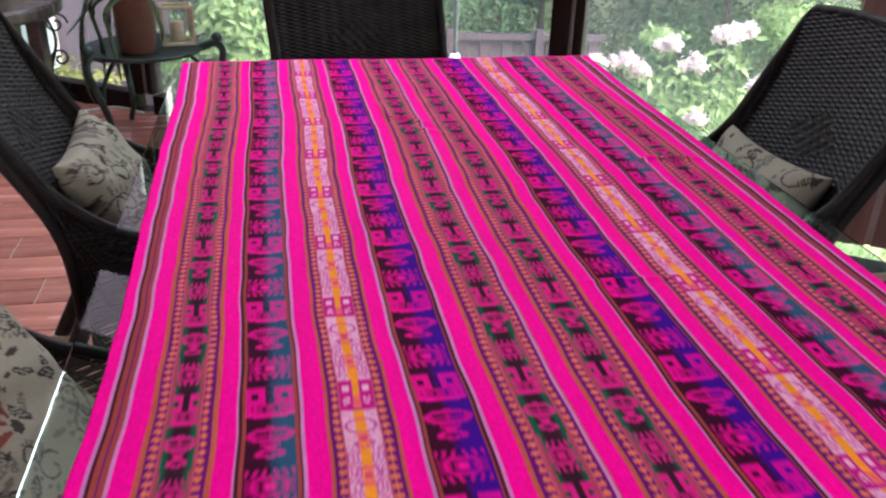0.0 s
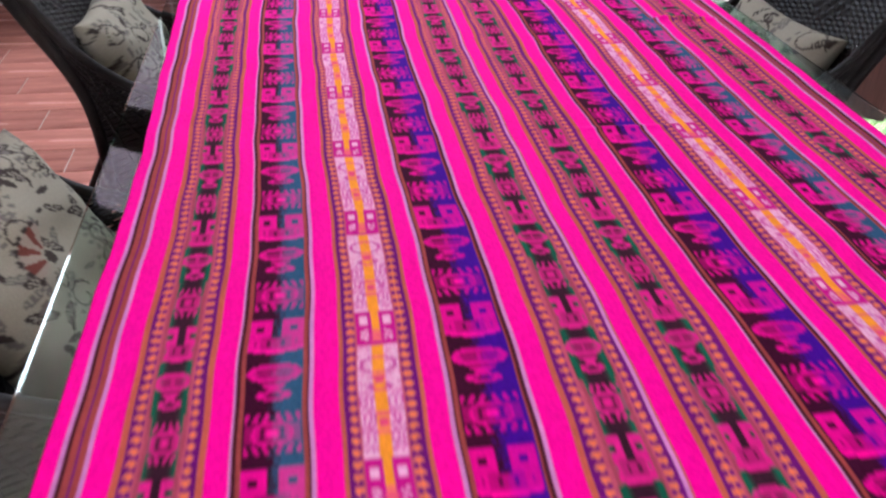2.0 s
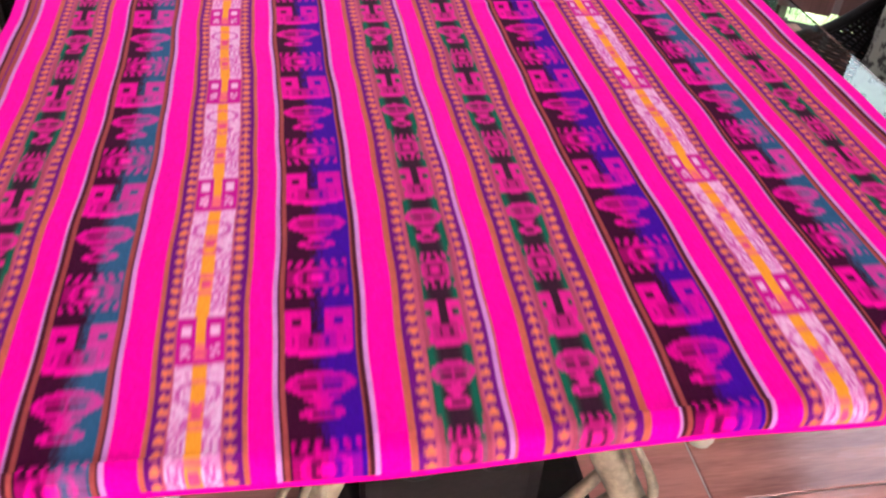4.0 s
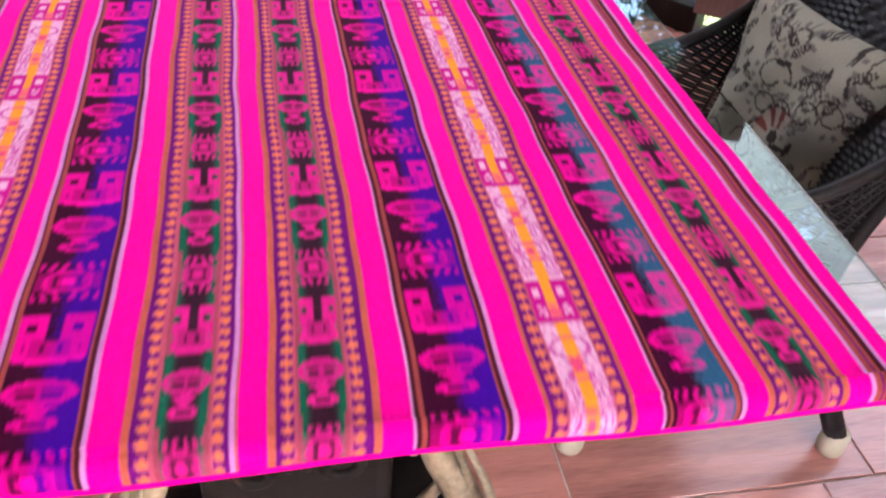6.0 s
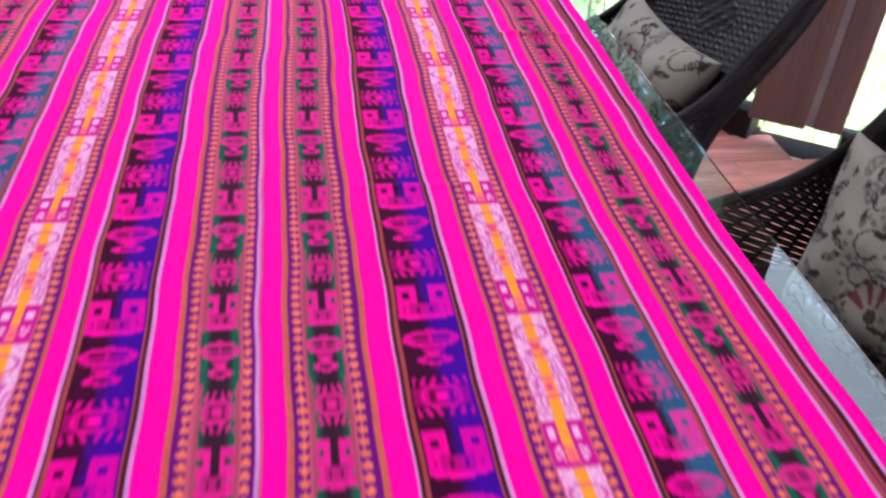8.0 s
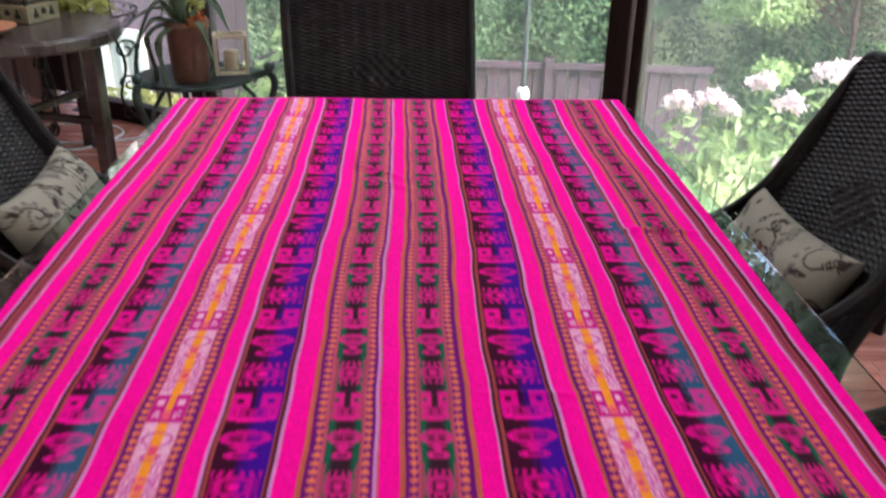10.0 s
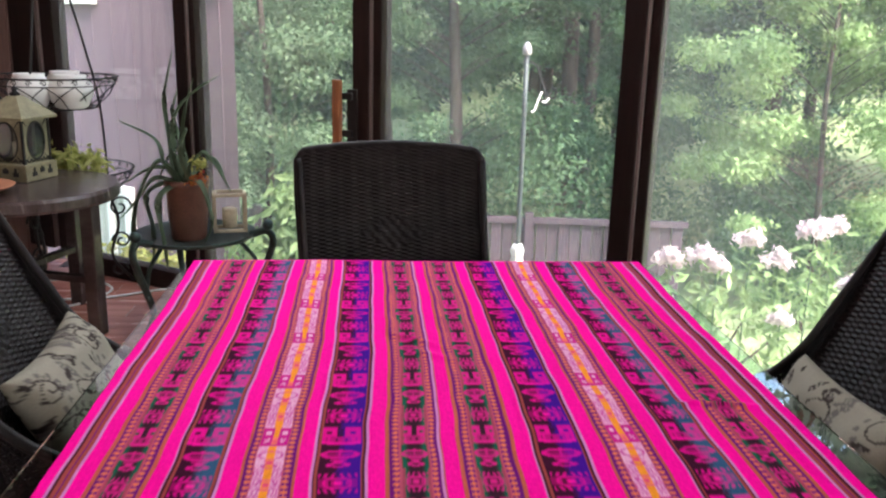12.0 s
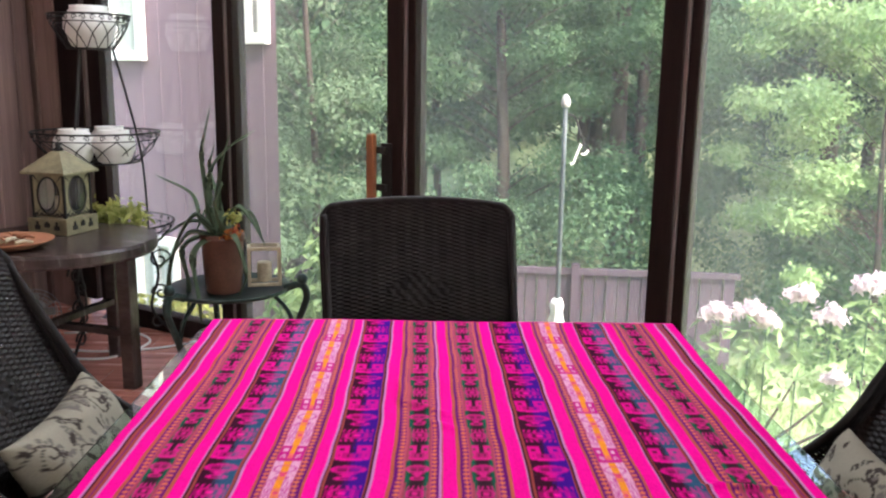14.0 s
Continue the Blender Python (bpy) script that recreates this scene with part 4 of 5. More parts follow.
a = [bm.verts.new((0.135 * sx, 0.135 * sy, 0.288)) for sx, sy in ((-1, -1), (1, -1), (1, 1), (-1, 1))]
b = [bm.verts.new((0.135 * sx, 0.135 * sy, 0.300)) for sx, sy in ((-1, -1), (1, -1), (1, 1), (-1, 1))]
c = [bm.verts.new((0.025 * sx, 0.025 * sy, 0.392)) for sx, sy in ((-1, -1), (1, -1), (1, 1), (-1, 1))]
bm.faces.new(a[::-1])
bm.faces.new(c)
for k in range(4):
    bm.faces.new((a[k], a[(k + 1) % 4], b[(k + 1) % 4], b[k]))
    bm.faces.new((b[k], b[(k + 1) % 4], c[(k + 1) % 4], c[k]))
roof = part("roof", bm, M_BRASS, lantern, "cream metal pyramid roof")
part("finial", lathe(bmesh.new(), [(0.02, 0.39), (0.028, 0.40), (0.012, 0.412), (0.016, 0.425), (0.004, 0.437)], 14), M_IRON, roof, "", True)
part("candle", lathe(bmesh.new(), [(0.035, 0.081), (0.036, 0.085), (0.036, 0.17), (0.032, 0.175)], 18), M_CREAM, lantern, "cream candle", True)

dish = tagged(empty("dish", -1.79, 2.33, 0.661), "shallow terracotta dish of dried pods on a side table", "dish")
part("bowl", lathe(bmesh.new(), [(0.07, 0.0), (0.10, 0.006), (0.165, 0.035), (0.172, 0.04), (0.165, 0.042), (0.10, 0.016), (0.02, 0.012)], 32), M_TERRA, dish, "", True)
rng = random.Random(4)
for k in range(12):
    a, r = rng.uniform(0, 6.28), rng.uniform(0.0, 0.10)
    o = Vector((r * math.cos(a), r * math.sin(a), 0.032 + 0.006 * (k % 3)))
    d = Vector((rng.uniform(-1, 1), rng.uniform(-1, 1), rng.uniform(-0.1, 0.3))).normalized() * 0.035
    part("pod", tube(bmesh.new(), [o - d, o + Vector((0, 0, 0.008)), o + d], 0.010, 7, 0.005, 4), M_TERRA if k % 3 else M_CREAM, dish, "", True)

# ---------------------------------------------------------------- tiered wire plant stand
TS = (-1.725, 3.16)
stand = tagged(empty("tiered_plant_stand", TS[0], TS[1], 0), "tall black wrought-iron stand with three wire baskets", "plant stand")


def wire_basket(r_top, r_low, z_top, z_low):
    bm = bmesh.new()
    tube(bm, ring_points(r_top, z_top), 0.005, 6, smoothing=0, closed=True)
    tube(bm, ring_points(r_top * 0.96, z_top - 0.035), 0.003, 5, smoothing=0, closed=True)
    tube(bm, ring_points(r_low, z_low), 0.004, 6, smoothing=0, closed=True)
    b = part("basket", bm, M_IRON, stand, "", True)
    n = 14
    bm = bmesh.new()
    for k in range(n):
        a0 = 2 * math.pi * k / n
        for sgn in (1, -1):
            a1 = a0 + sgn * 2 * math.pi / n
            am = (a0 + a1) / 2
            rm, zm = (r_top + r_low) / 2 * 1.03, (z_top + z_low) / 2 - 0.01
            tube(bm, [(0.96 * r_top * math.cos(a0), 0.96 * r_top * math.sin(a0), z_top - 0.035), (rm * math.cos(am), rm * math.sin(am), zm), (r_low * math.cos(a1), r_low * math.sin(a1), z_low)], 0.0028, 5, smoothing=3)
    part("lattice", bm, M_IRON, b, "", True)
    for k in range(n * 2):
        a = 2 * math.pi * k / (n * 2)
        r = r_top * 0.985
        bm = tube(bmesh.new(), scroll((r * math.cos(a), r * math.sin(a)), z_top - 0.018, 0.015, (-math.sin(a), math.cos(a)), 1 if k % 2 else -1, 1.2, 8), 0.0028, 5, smoothing=0)
        part("scroll", bm, M_IRON, b, "", True)
    bm = bmesh.new()
    for k in range(6):
        a = math.pi * k / 6
        tube(bm, [(-r_low * math.cos(a), -r_low * math.sin(a), z_low), (r_low * math.cos(a), r_low * math.sin(a), z_low)], 0.003, 5, smoothing=0)
    part("bottom_wires", bm, M_IRON, b, "", True)


wire_basket(0.190, 0.11, 1.66, 1.50)
wire_basket(0.305, 0.20, 1.095, 0.945)
wire_basket(0.355, 0.24, 0.635, 0.50)
for k in range(3):
    a = radians(-100 + 120 * k)
    ca, sa = math.cos(a), math.sin(a)
    part("rod", tube(bmesh.new(), [(0.10 * ca, 0.10 * sa, 1.50), (0.15 * ca, 0.15 * sa, 1.28), (0.21 * ca, 0.21 * sa, 0.945), (0.225 * ca, 0.225 * sa, 0.50)], 0.006, 7), M_IRON, stand, "", True)
    bm = tube(bmesh.new(), [(0.22 * ca, 0.22 * sa, 0.50), (0.26 * ca, 0.26 * sa, 0.34), (0.22 * ca, 0.22 * sa, 0.16), (0.32 * ca, 0.32 * sa, 0.012)], 0.008, 8)
    tube(bm, scroll((0.27 * ca, 0.27 * sa), 0.42, 0.06, (ca, sa)), 0.006, 6)
    tube(bm, scroll((0.27 * ca, 0.27 * sa), 0.24, 0.05, (ca, sa), -1), 0.006, 6)
    tube(bm, scroll((0.25 * ca, 0.25 * sa), 0.08, 0.045, (ca, sa)), 0.006, 6)
    part("scroll_leg", bm, M_IRON, stand, "", True)


def white_pot(x, y, z, r, h):
    ob = part("flower_pot", lathe(bmesh.new(), [(r * 0.55, 0), (r * 0.72, 0.01), (r * 0.98, h * 0.45), (r * 0.96, h * 0.7), (r * 0.70, h * 0.93), (r * 0.72, h), (r * 0.62, h), (r * 0.6, h * 0.9)], 24), M_CERAMIC, None, "", True)
    ob.matrix_world = pose(x, y, z)
    tagged(ob, "round white ceramic pot sitting in a black wire basket", "flower pot", "white pots in the stand")


white_pot(TS[0], TS[1], 1.504, 0.125, 0.20)
white_pot(TS[0] + 0.12, TS[1] - 0.10, 0.949, 0.105, 0.16)
white_pot(TS[0] - 0.06, TS[1] - 0.13, 0.949, 0.10, 0.165)
white_pot(TS[0] + 0.02, TS[1] + 0.12, 0.949, 0.10, 0.165)
bushy = tagged(empty("potted_plant", TS[0] + 0.09, TS[1] - 0.05, 0.504), "small yellow-green leafy plant in a wire basket", "plant")
part("pot", lathe(bmesh.new(), [(0.07, 0), (0.10, 0.09), (0.105, 0.10), (0.09, 0.10), (0.088, 0.09)], 20), M_POT, bushy, "", True)
link("foliage", leaf_cloud("foliage", [(0, 0, 0.17), (0.10, -0.03, 0.16), (-0.09, 0.02, 0.15), (0.03, -0.08, 0.20)], [0.09, 0.08, 0.08, 0.07], 420, 0.026, seed=8), L_YELLOW, bushy)

# ---------------------------------------------------------------- low green metal stand with the strap-leaved plant
PS = (-0.95, 2.60)
low_stand = tagged(empty("plant_table", PS[0], PS[1], 0, 8), "low weathered green metal plant table with curled legs", "plant stand")
bm = lathe(bmesh.new(), [(0.02, 0.405), (0.20, 0.412), (0.265, 0.428), (0.275, 0.445), (0.268, 0.447), (0.20, 0.425), (0.02, 0.42)], 40)
part("tray", bm, M_VERDI, low_stand, "", True)
for k in range(3):
    a = radians(-12 + 120 * k)
    ca, sa = math.cos(a), math.sin(a)
    bm = tube(bmesh.new(), [(0.255 * ca, 0.255 * sa, 0.44), (0.33 * ca, 0.33 * sa, 0.46), (0.355 * ca, 0.355 * sa, 0.40), (0.30 * ca, 0.30 * sa, 0.25), (0.265 * ca, 0.265 * sa, 0.12), (0.33 * ca, 0.33 * sa, 0.012)], 0.019, 9, 0.013)
    tube(bm, [(0.20 * ca, 0.20 * sa, 0.41), (0.27 * ca, 0.27 * sa, 0.33), (0.29 * ca, 0.29 * sa, 0.25)], 0.010, 7)
    leg = part("curled_leg", bm, M_VERDI, low_stand, "", True)
    bm = bmesh.new()
    bmesh.ops.create_icosphere(bm, subdivisions=2, radius=0.026, matrix=Matrix.Translation((0.335 * ca, 0.335 * sa, 0.487)))
    part("knob", bm, M_VERDI, leg, "", True)

plant = tagged(empty("potted_aloe", PS[0] - 0.02, PS[1] - 0.02, 0.4235), "large strap-leaved plant in a brown glazed pot", "plant")
part("pot", lathe(bmesh.new(), [(0.072, 0.0), (0.078, 0.01), (0.088, 0.12), (0.092, 0.235), (0.098, 0.24), (0.098, 0.268), (0.088, 0.27), (0.082, 0.24)], 32), M_POT, plant, "", True)
part("soil", lathe(bmesh.new(), [(0.02, 0.232), (0.092, 0.236), (0.05, 0.244), (0.01, 0.246)], 20), M_BARK, plant)


def strap_leaf(points, w):
    pts = smooth_path(points, 7)
    bm, rows = bmesh.new(), []
    for i, p in enumerate(pts):
        t = pts[min(i + 1, len(pts) - 1)] - pts[max(i - 1, 0)]
        side = t.cross(Vector((0.05, -0.1, 1))).normalized() if t.cross(Vector((0.05, -0.1, 1))).length > 1e-5 else Vector((1, 0, 0))
        nrm = side.cross(t).normalized()
        k = i / (len(pts) - 1)
        ww = w * (0.55 + 0.45 * min(1, k * 4)) * (1 - k) ** 0.55 + 0.0008
        rows.append([bm.verts.new(p + side * ww), bm.verts.new(p - nrm * ww * 0.55), bm.verts.new(p - side * ww), bm.verts.new(p - nrm * ww * 0.75 - nrm * 0.0015)])
    for a, b in zip(rows, rows[1:]):
        for k in range(4):
            bm.faces.new((a[k], a[(k + 1) % 4], b[(k + 1) % 4], b[k]))
    return bm


# leaves as side steps and heights from the mouth of the pot, with how far each leans to the front
UPRIGHT = [(0.05, (-0.05, 0.05), (-0.07, 0.13), (-0.09, 0.36), (-0.045, 0.57)), (-0.04, (-0.02, 0.03), (-0.035, 0.14), (-0.03, 0.30), (0.056, 0.40), (0.17, 0.47)),
           (0.02, (-0.01, 0.02), (-0.02, 0.12), (0.0, 0.31), (0.045, 0.45)), (-0.08, (-0.03, 0.02), (-0.07, 0.09), (-0.11, 0.20), (-0.26, 0.275)),
           (-0.10, (0.02, 0.02), (0.0, 0.16), (0.03, 0.25), (-0.02, 0.16)), (0.06, (0.0, 0.02), (-0.03, 0.16), (-0.06, 0.30), (-0.035, 0.40))]
DROOPING = [(-0.06, (-0.03, 0.04), (-0.11, 0.10), (-0.21, -0.08), (-0.235, -0.38), (-0.21, -0.49)), (-0.10, (-0.03, 0.01), (-0.12, 0.03), (-0.20, -0.07), (-0.28, -0.16)),
            (-0.15, (-0.03, 0.0), (-0.09, -0.06), (-0.075, -0.24), (-0.067, -0.37)), (-0.04, (0.01, 0.05), (0.08, 0.14), (0.146, 0.07), (0.20, -0.04)),
            (-0.13, (0.02, 0.02), (0.09, 0.01), (0.13, -0.14), (0.095, -0.25)), (0.04, (-0.03, 0.04), (-0.157, 0.055), (-0.30, -0.03)),
            (-0.03, (-0.05, 0.01), (-0.17, -0.05), (-0.15, -0.22), (-0.16, -0.38)), (0.12, (0.02, 0.03), (0.10, 0.09), (0.16, -0.05)), (0.15, (-0.03, 0.03), (-0.10, 0.10), (-0.17, -0.04))]
for group, w in ((UPRIGHT, 0.022), (DROOPING, 0.024)):
    for lean, *steps in group:
        pts = [(0.0, 0.0, 0.238)] + [(x, lean * min(1.0, (n + 1) / 2), 0.262 + z) for n, (x, z) in enumerate(steps)]
        part("leaf", strap_leaf(pts, w), L_STRAP, plant, "", True)
link("blossom", leaf_cloud("blossom", [(0.075, -0.08, 0.285), (0.04, -0.095, 0.272)], [0.035, 0.022], 70, 0.016, seed=3), L_RED, plant, "red blossom")
link("blossom", leaf_cloud("blossom", [(0.07, -0.07, 0.35)], [0.032], 46, 0.016, seed=4), L_YELLOW, plant, "yellow blossom")

frame_box = tagged(empty("tray_lantern", PS[0] + 0.155, PS[1] + 0.03, 0.448, 12), "small cream-framed glass box on a metal plant table", "glass box")
frame_box.scale = (1.35, 1.35, 1.35)
bm = bmesh.new()
for sx in (-1, 1):
    for sy in (-1, 1):
        box(bm, sx * 0.05, sy * 0.035, 0.065, 0.011, 0.011, 0.13, 0.002)
for z in (0.006, 0.128):
    for sy in (-1, 1):
        box(bm, 0, sy * 0.035, z, 0.095, 0.011, 0.011, 0.002)
    for sx in (-1, 1):
        box(bm, sx * 0.05, 0, z, 0.011, 0.062, 0.011, 0.002)
part("frame", bm, M_CREAM, frame_box)
part("candle", lathe(bmesh.new(), [(0.022, 0.012), (0.024, 0.016), (0.024, 0.075), (0.02, 0.078)], 16), M_CREAM, frame_box, "", True)

# ---------------------------------------------------------------- floor clutter near the glass
fan = tagged(empty("floor_fan", -2.02, 2.98, 0, 20), "small grey plastic fan standing on the floor", "fan")
part("foot", lathe(bmesh.new(), [(0.085, 0), (0.09, 0.01), (0.07, 0.025), (0.02, 0.04), (0.018, 0.10)], 24), M_GREYPLASTIC, fan, "", True)
bm = bmesh.new()
for k in range(7):
    r = 0.02 + 0.017 * k
    tube(bm, [(r * math.cos(t), -0.045 + 0.03 * (k / 6) ** 2, 0.20 + r * math.sin(t)) for t in [2 * math.pi * i / 24 for i in range(24)]], 0.0022, 5, smoothing=0, closed=True)
for k in range(12):
    a = 2 * math.pi * k / 12
    tube(bm, [(0.02 * math.cos(a), -0.045, 0.20 + 0.02 * math.sin(a)), (0.122 * math.cos(a), -0.015, 0.20 + 0.122 * math.sin(a))], 0.002, 5, smoothing=0)
part("grille", bm, M_GREYPLASTIC, fan, "", True)
bm = bmesh.new()
for k in range(4):
    box(bm, 0.055, 0, 0, 0.08, 0.004, 0.05, 0.001, Matrix.Translation((0, 0.0, 0.20)) @ pose(0, 0, 0, 0, 90 * k, 0) @ pose(0, 0, 0, 25, 0, 0))
part("blade", bm, M_GREYPLASTIC, fan)
bm = lathe(bmesh.new(), [(0.045, 0.0), (0.05, 0.02), (0.04, 0.08), (0.02, 0.09)], 20)
bm.transform(pose(0, 0.02, 0.20, -90, 0, 0))
part("motor_housing", bm, M_GREYPLASTIC, fan, "", True)

for pts in ([(-2.1, 3.05, 0.008), (-1.75, 2.95, 0.008), (-1.45, 3.0, 0.008), (-1.22, 3.12, 0.008), (-1.05, 3.0, 0.008)], [(-2.0, 3.25, 0.008), (-1.7, 3.3, 0.008), (-1.5, 3.12, 0.008), (-1.62, 2.85, 0.008), (-1.95, 2.85, 0.008)]):
    tagged(part("cable", tube(bmesh.new(), pts, 0.006, 7), M_CABLE, None, "", True), "thin white cable lying in loops on the floor", "cable")

# wall boards, first those that turn the corner to the glazing
for k in range(5):
    part("board", box(bmesh.new(), S_LEFT - 0.16 + 0.098 * k + 0.049, 0.01 - 0.006 * (k % 2), TOP / 2, 0.092, 0.05, TOP - 0.02, 0.004, RUN_A), M_SIDING_IN, wall_west)
k = 0
y = BACK + 0.1
while y < Y_LEFT - 0.05:
    w = 0.15 + 0.03 * math.sin(k * 2.1)
    b = part("board", box(bmesh.new(), LEFT - 0.02 - 0.006 * (k % 2), y + w / 2, TOP / 2, 0.03, w - 0.008, TOP - 0.02, 0.004), M_SIDING_IN, wall_west)
    y += w
    k += 1

# ---------------------------------------------------------------- outside
def ground_height(x, y):
    d = (Vector((x, y, 0)) - CORNER).dot(OUT)
    return -0.62 - 0.30 * min(1, max(0, (d - 0.4) / 2.0)) - 1.15 * min(1, max(0, (d - 2.4) / 4.5)) + 0.05 * math.sin(x * 0.9) * math.cos(y * 0.7) + max(0, d - 9) * 0.12


bm = bmesh.new()
xs = [-900, -300, -100, -45] + [-26 + 1.5 * k for k in range(38)] + [45, 100, 300, 900]
ys = [-900, -300, -100, -40, -20, -8] + [-3 + 1.0 * k for k in range(36)] + [45, 80, 200, 900]
rows = []
for yy in ys:
    rows.append([bm.verts.new((xx, yy, min(4.0, ground_height(xx, yy)) if (Vector((xx, yy, 0)) - CORNER).dot(OUT) > -0.5 else -0.62)) for xx in xs])
for a, b in zip(rows, rows[1:]):
    for k in range(len(xs) - 1):
        bm.faces.new((a[k], a[k + 1], b[k + 1], b[k]))
tagged(part("ground", bm, M_LAWN, None, "", True), "yellow-green lawn falling away from the house", "lawn", kind="structure")

# neighbouring wing of the house
wing = tagged(empty("house_wing"), "mauve-sided wing of the house with white-framed windows", "house")
W0 = Vector((-1.04, 4.45, 0))             # its near corner
WM = Matrix.Translation(W0) @ pose(0, 0, 0, 0, 0, 147)   # x runs away to the far end
bm = bmesh.new()
plan = [(0, 0), (6, 0), (7.9, -2.4), (2.3, -2.13)]
lo = [bm.verts.new(WM @ Vector((x, y, -1.1))) for x, y in plan]
hi = [bm.verts.new(WM @ Vector((x, y, 4.1))) for x, y in plan]
bm.faces.new(lo)
bm.faces.new(hi[::-1])
for k in range(4):
    bm.faces.new((lo[k], hi[k], hi[(k + 1) % 4], lo[(k + 1) % 4]))
wing_wall = part("wall", bm, M_SIDING_OUT, wing, "mauve vertical siding")
for k in range(29):
    bm = box(bmesh.new(), 0.12 + 0.2 * k, 0.0, 1.5, 0.012, 0.007, 5.1, 0.002, WM)
    part("batten", bm, M_SIDING_OUT, wing_wall)


def wing_window(x, z0, z1, w):
    e = box(bmesh.new(), x, 0.012, (z0 + z1) / 2, w - 0.1, 0.012, z1 - z0 - 0.1, 0, WM)
    win = part("window", e, M_PANE_DARK, wing, "white-framed window")
    bm = bmesh.new()
    box(bm, x, 0.03, z0 + 0.035, w, 0.05, 0.07, 0.006, WM)
    box(bm, x, 0.03, z1 - 0.035, w, 0.05, 0.07, 0.006, WM)
    part("sill", bm, M_WHITE, win)
    for sx in (-1, 1):
        part("frame", box(bmesh.new(), x + sx * (w / 2 - 0.035), 0.03, (z0 + z1) / 2, 0.07, 0.05, z1 - z0 - 0.14, 0.006, WM), M_WHITE, win)
    part("mullion", box(bmesh.new(), x, 0.028, (z0 + z1) / 2, 0.05, 0.04, z1 - z0 - 0.14, 0.004, WM), M_WHITE, win)


M_PANE_DARK = material("window_with_pale_curtain", (0.42, 0.44, 0.40), 0.08, vary=0.35, scale=5, stretch=(6, 6, 0.2), bump=0)
wing_window(1.56, 1.47, 2.6, 0.64)
wing_window(0.205, 1.58, 2.6, 0.33)
wing_window(1.22, -0.45, 0.20, 0.46)

# garden fence
fence = tagged(empty("fence"), "mauve-brown board fence at the foot of the garden", "fence")
FM = Matrix.Translation((1.2, 7.9, 0)) @ pose(0, 0, 0, 0, 0, -6)
for k in range(-24, 17):
    part("board", box(bmesh.new(), 0.125 * k, 0.02 * (k % 2), -1.48, 0.117, 0.018, 1.70, 0.003, FM), M_FENCE, fence)
for k in range(-3, 2):
    bm = box(bmesh.new(), 1.0 * k + 0.35, -0.05, -1.46, 0.09, 0.09, 1.78, 0.008, FM)
    part("post", bm, M_FENCE, fence)
for z in (-0.66, -2.1):
    part("rail", box(bmesh.new(), -0.45, -0.035, z, 5.1, 0.04, 0.07, 0.004, FM), M_FENCE, fence)

# hook pole
PX, PY = 0.635, 3.15
pole = tagged(empty("hook_pole", PX, PY, 0), "pale metal garden pole with curled hooks and a white wrap", "garden pole")
part("shaft", tube(bmesh.new(), [(0, 0, -1.05), (0, 0, 0.4), (0, 0, 1.27)], 0.0125, 12, smoothing=2), M_POLE, pole, "", True)
part("cap", lathe(bmesh.new(), [(0.018, 1.25), (0.024, 1.26), (0.024, 1.285), (0.012, 1.31), (0.004, 1.315)], 14), M_GREYPLASTIC, pole, "", True)
bm = tube(bmesh.new(), [(0.012, -0.01, 1.22), (0.05, -0.01, 1.20), (0.08, -0.02, 1.12), (0.12, -0.02, 1.045), (0.15, -0.02, 1.04), (0.155, -0.02, 1.08), (0.135, -0.02, 1.09)], 0.0045, 7)
tube(bm, [(0.09, -0.02, 1.09), (0.10, -0.03, 1.05), (0.085, -0.03, 1.03), (0.065, -0.03, 1.045)], 0.0045, 7)
part("hook", bm, M_IRON, pole, "dark curled hook", True)
bm = tube(bmesh.new(), [(0.08, -0.035, 1.07), (0.06, -0.035, 1.02), (0.045, -0.035, 0.975), (0.03, -0.035, 0.968)], 0.006, 7)
tube(bm, [(0.12, -0.03, 1.04), (0.105, -0.03, 1.02), (0.085, -0.03, 1.02)], 0.006, 7)
part("ribbon", bm, M_CERAMIC, pole, "white ribbon", True)
part("wrap", lathe(bmesh.new(), [(0.045, -0.05), (0.06, 0.03), (0.038, 0.09), (0.046, 0.14), (0.032, 0.19), (0.042, 0.225), (0.026, 0.26)], 16, flute=5, depth=0.3), M_CERAMIC, pole, "crumpled white wrap", True)


# phlox
def phlox(x, y, z, r, seed):
    g = ground_height(x, y) - 0.03
    p = tagged(empty("phlox_plant", x, y, g), "tall garden phlox with a pinkish-white flower head", "flower", "flowers by the glass")
    h = z - g
    part("stem", tube(bmesh.new(), [(0.02, 0.03, 0), (0.01, 0, h * 0.5), (0, 0, h)], 0.006, 6, 0.004, 4), L_MID, p)
    link("flower_head", leaf_cloud("flower_head", [(0, 0, h), (r * 0.55, 0, h - r * 0.3), (-r * 0.55, 0.02, h - r * 0.25), (0.01, -r * 0.4, h + r * 0.1)], [r * 0.62, r * 0.5, r * 0.5, r * 0.5], 260, 0.022, seed=seed), M_PETAL, p)
    pos = [(0.05 * math.sin(i * 2.4), 0.05 * math.cos(i * 2.4), h * (0.50 + 0.42 * i / 11)) for i in range(12)]
    link("foliage", leaf_cloud("foliage", pos, [0.09] * 12, 60, 0.046, flat=0.9, seed=seed + 50), L_LIGHT, p)


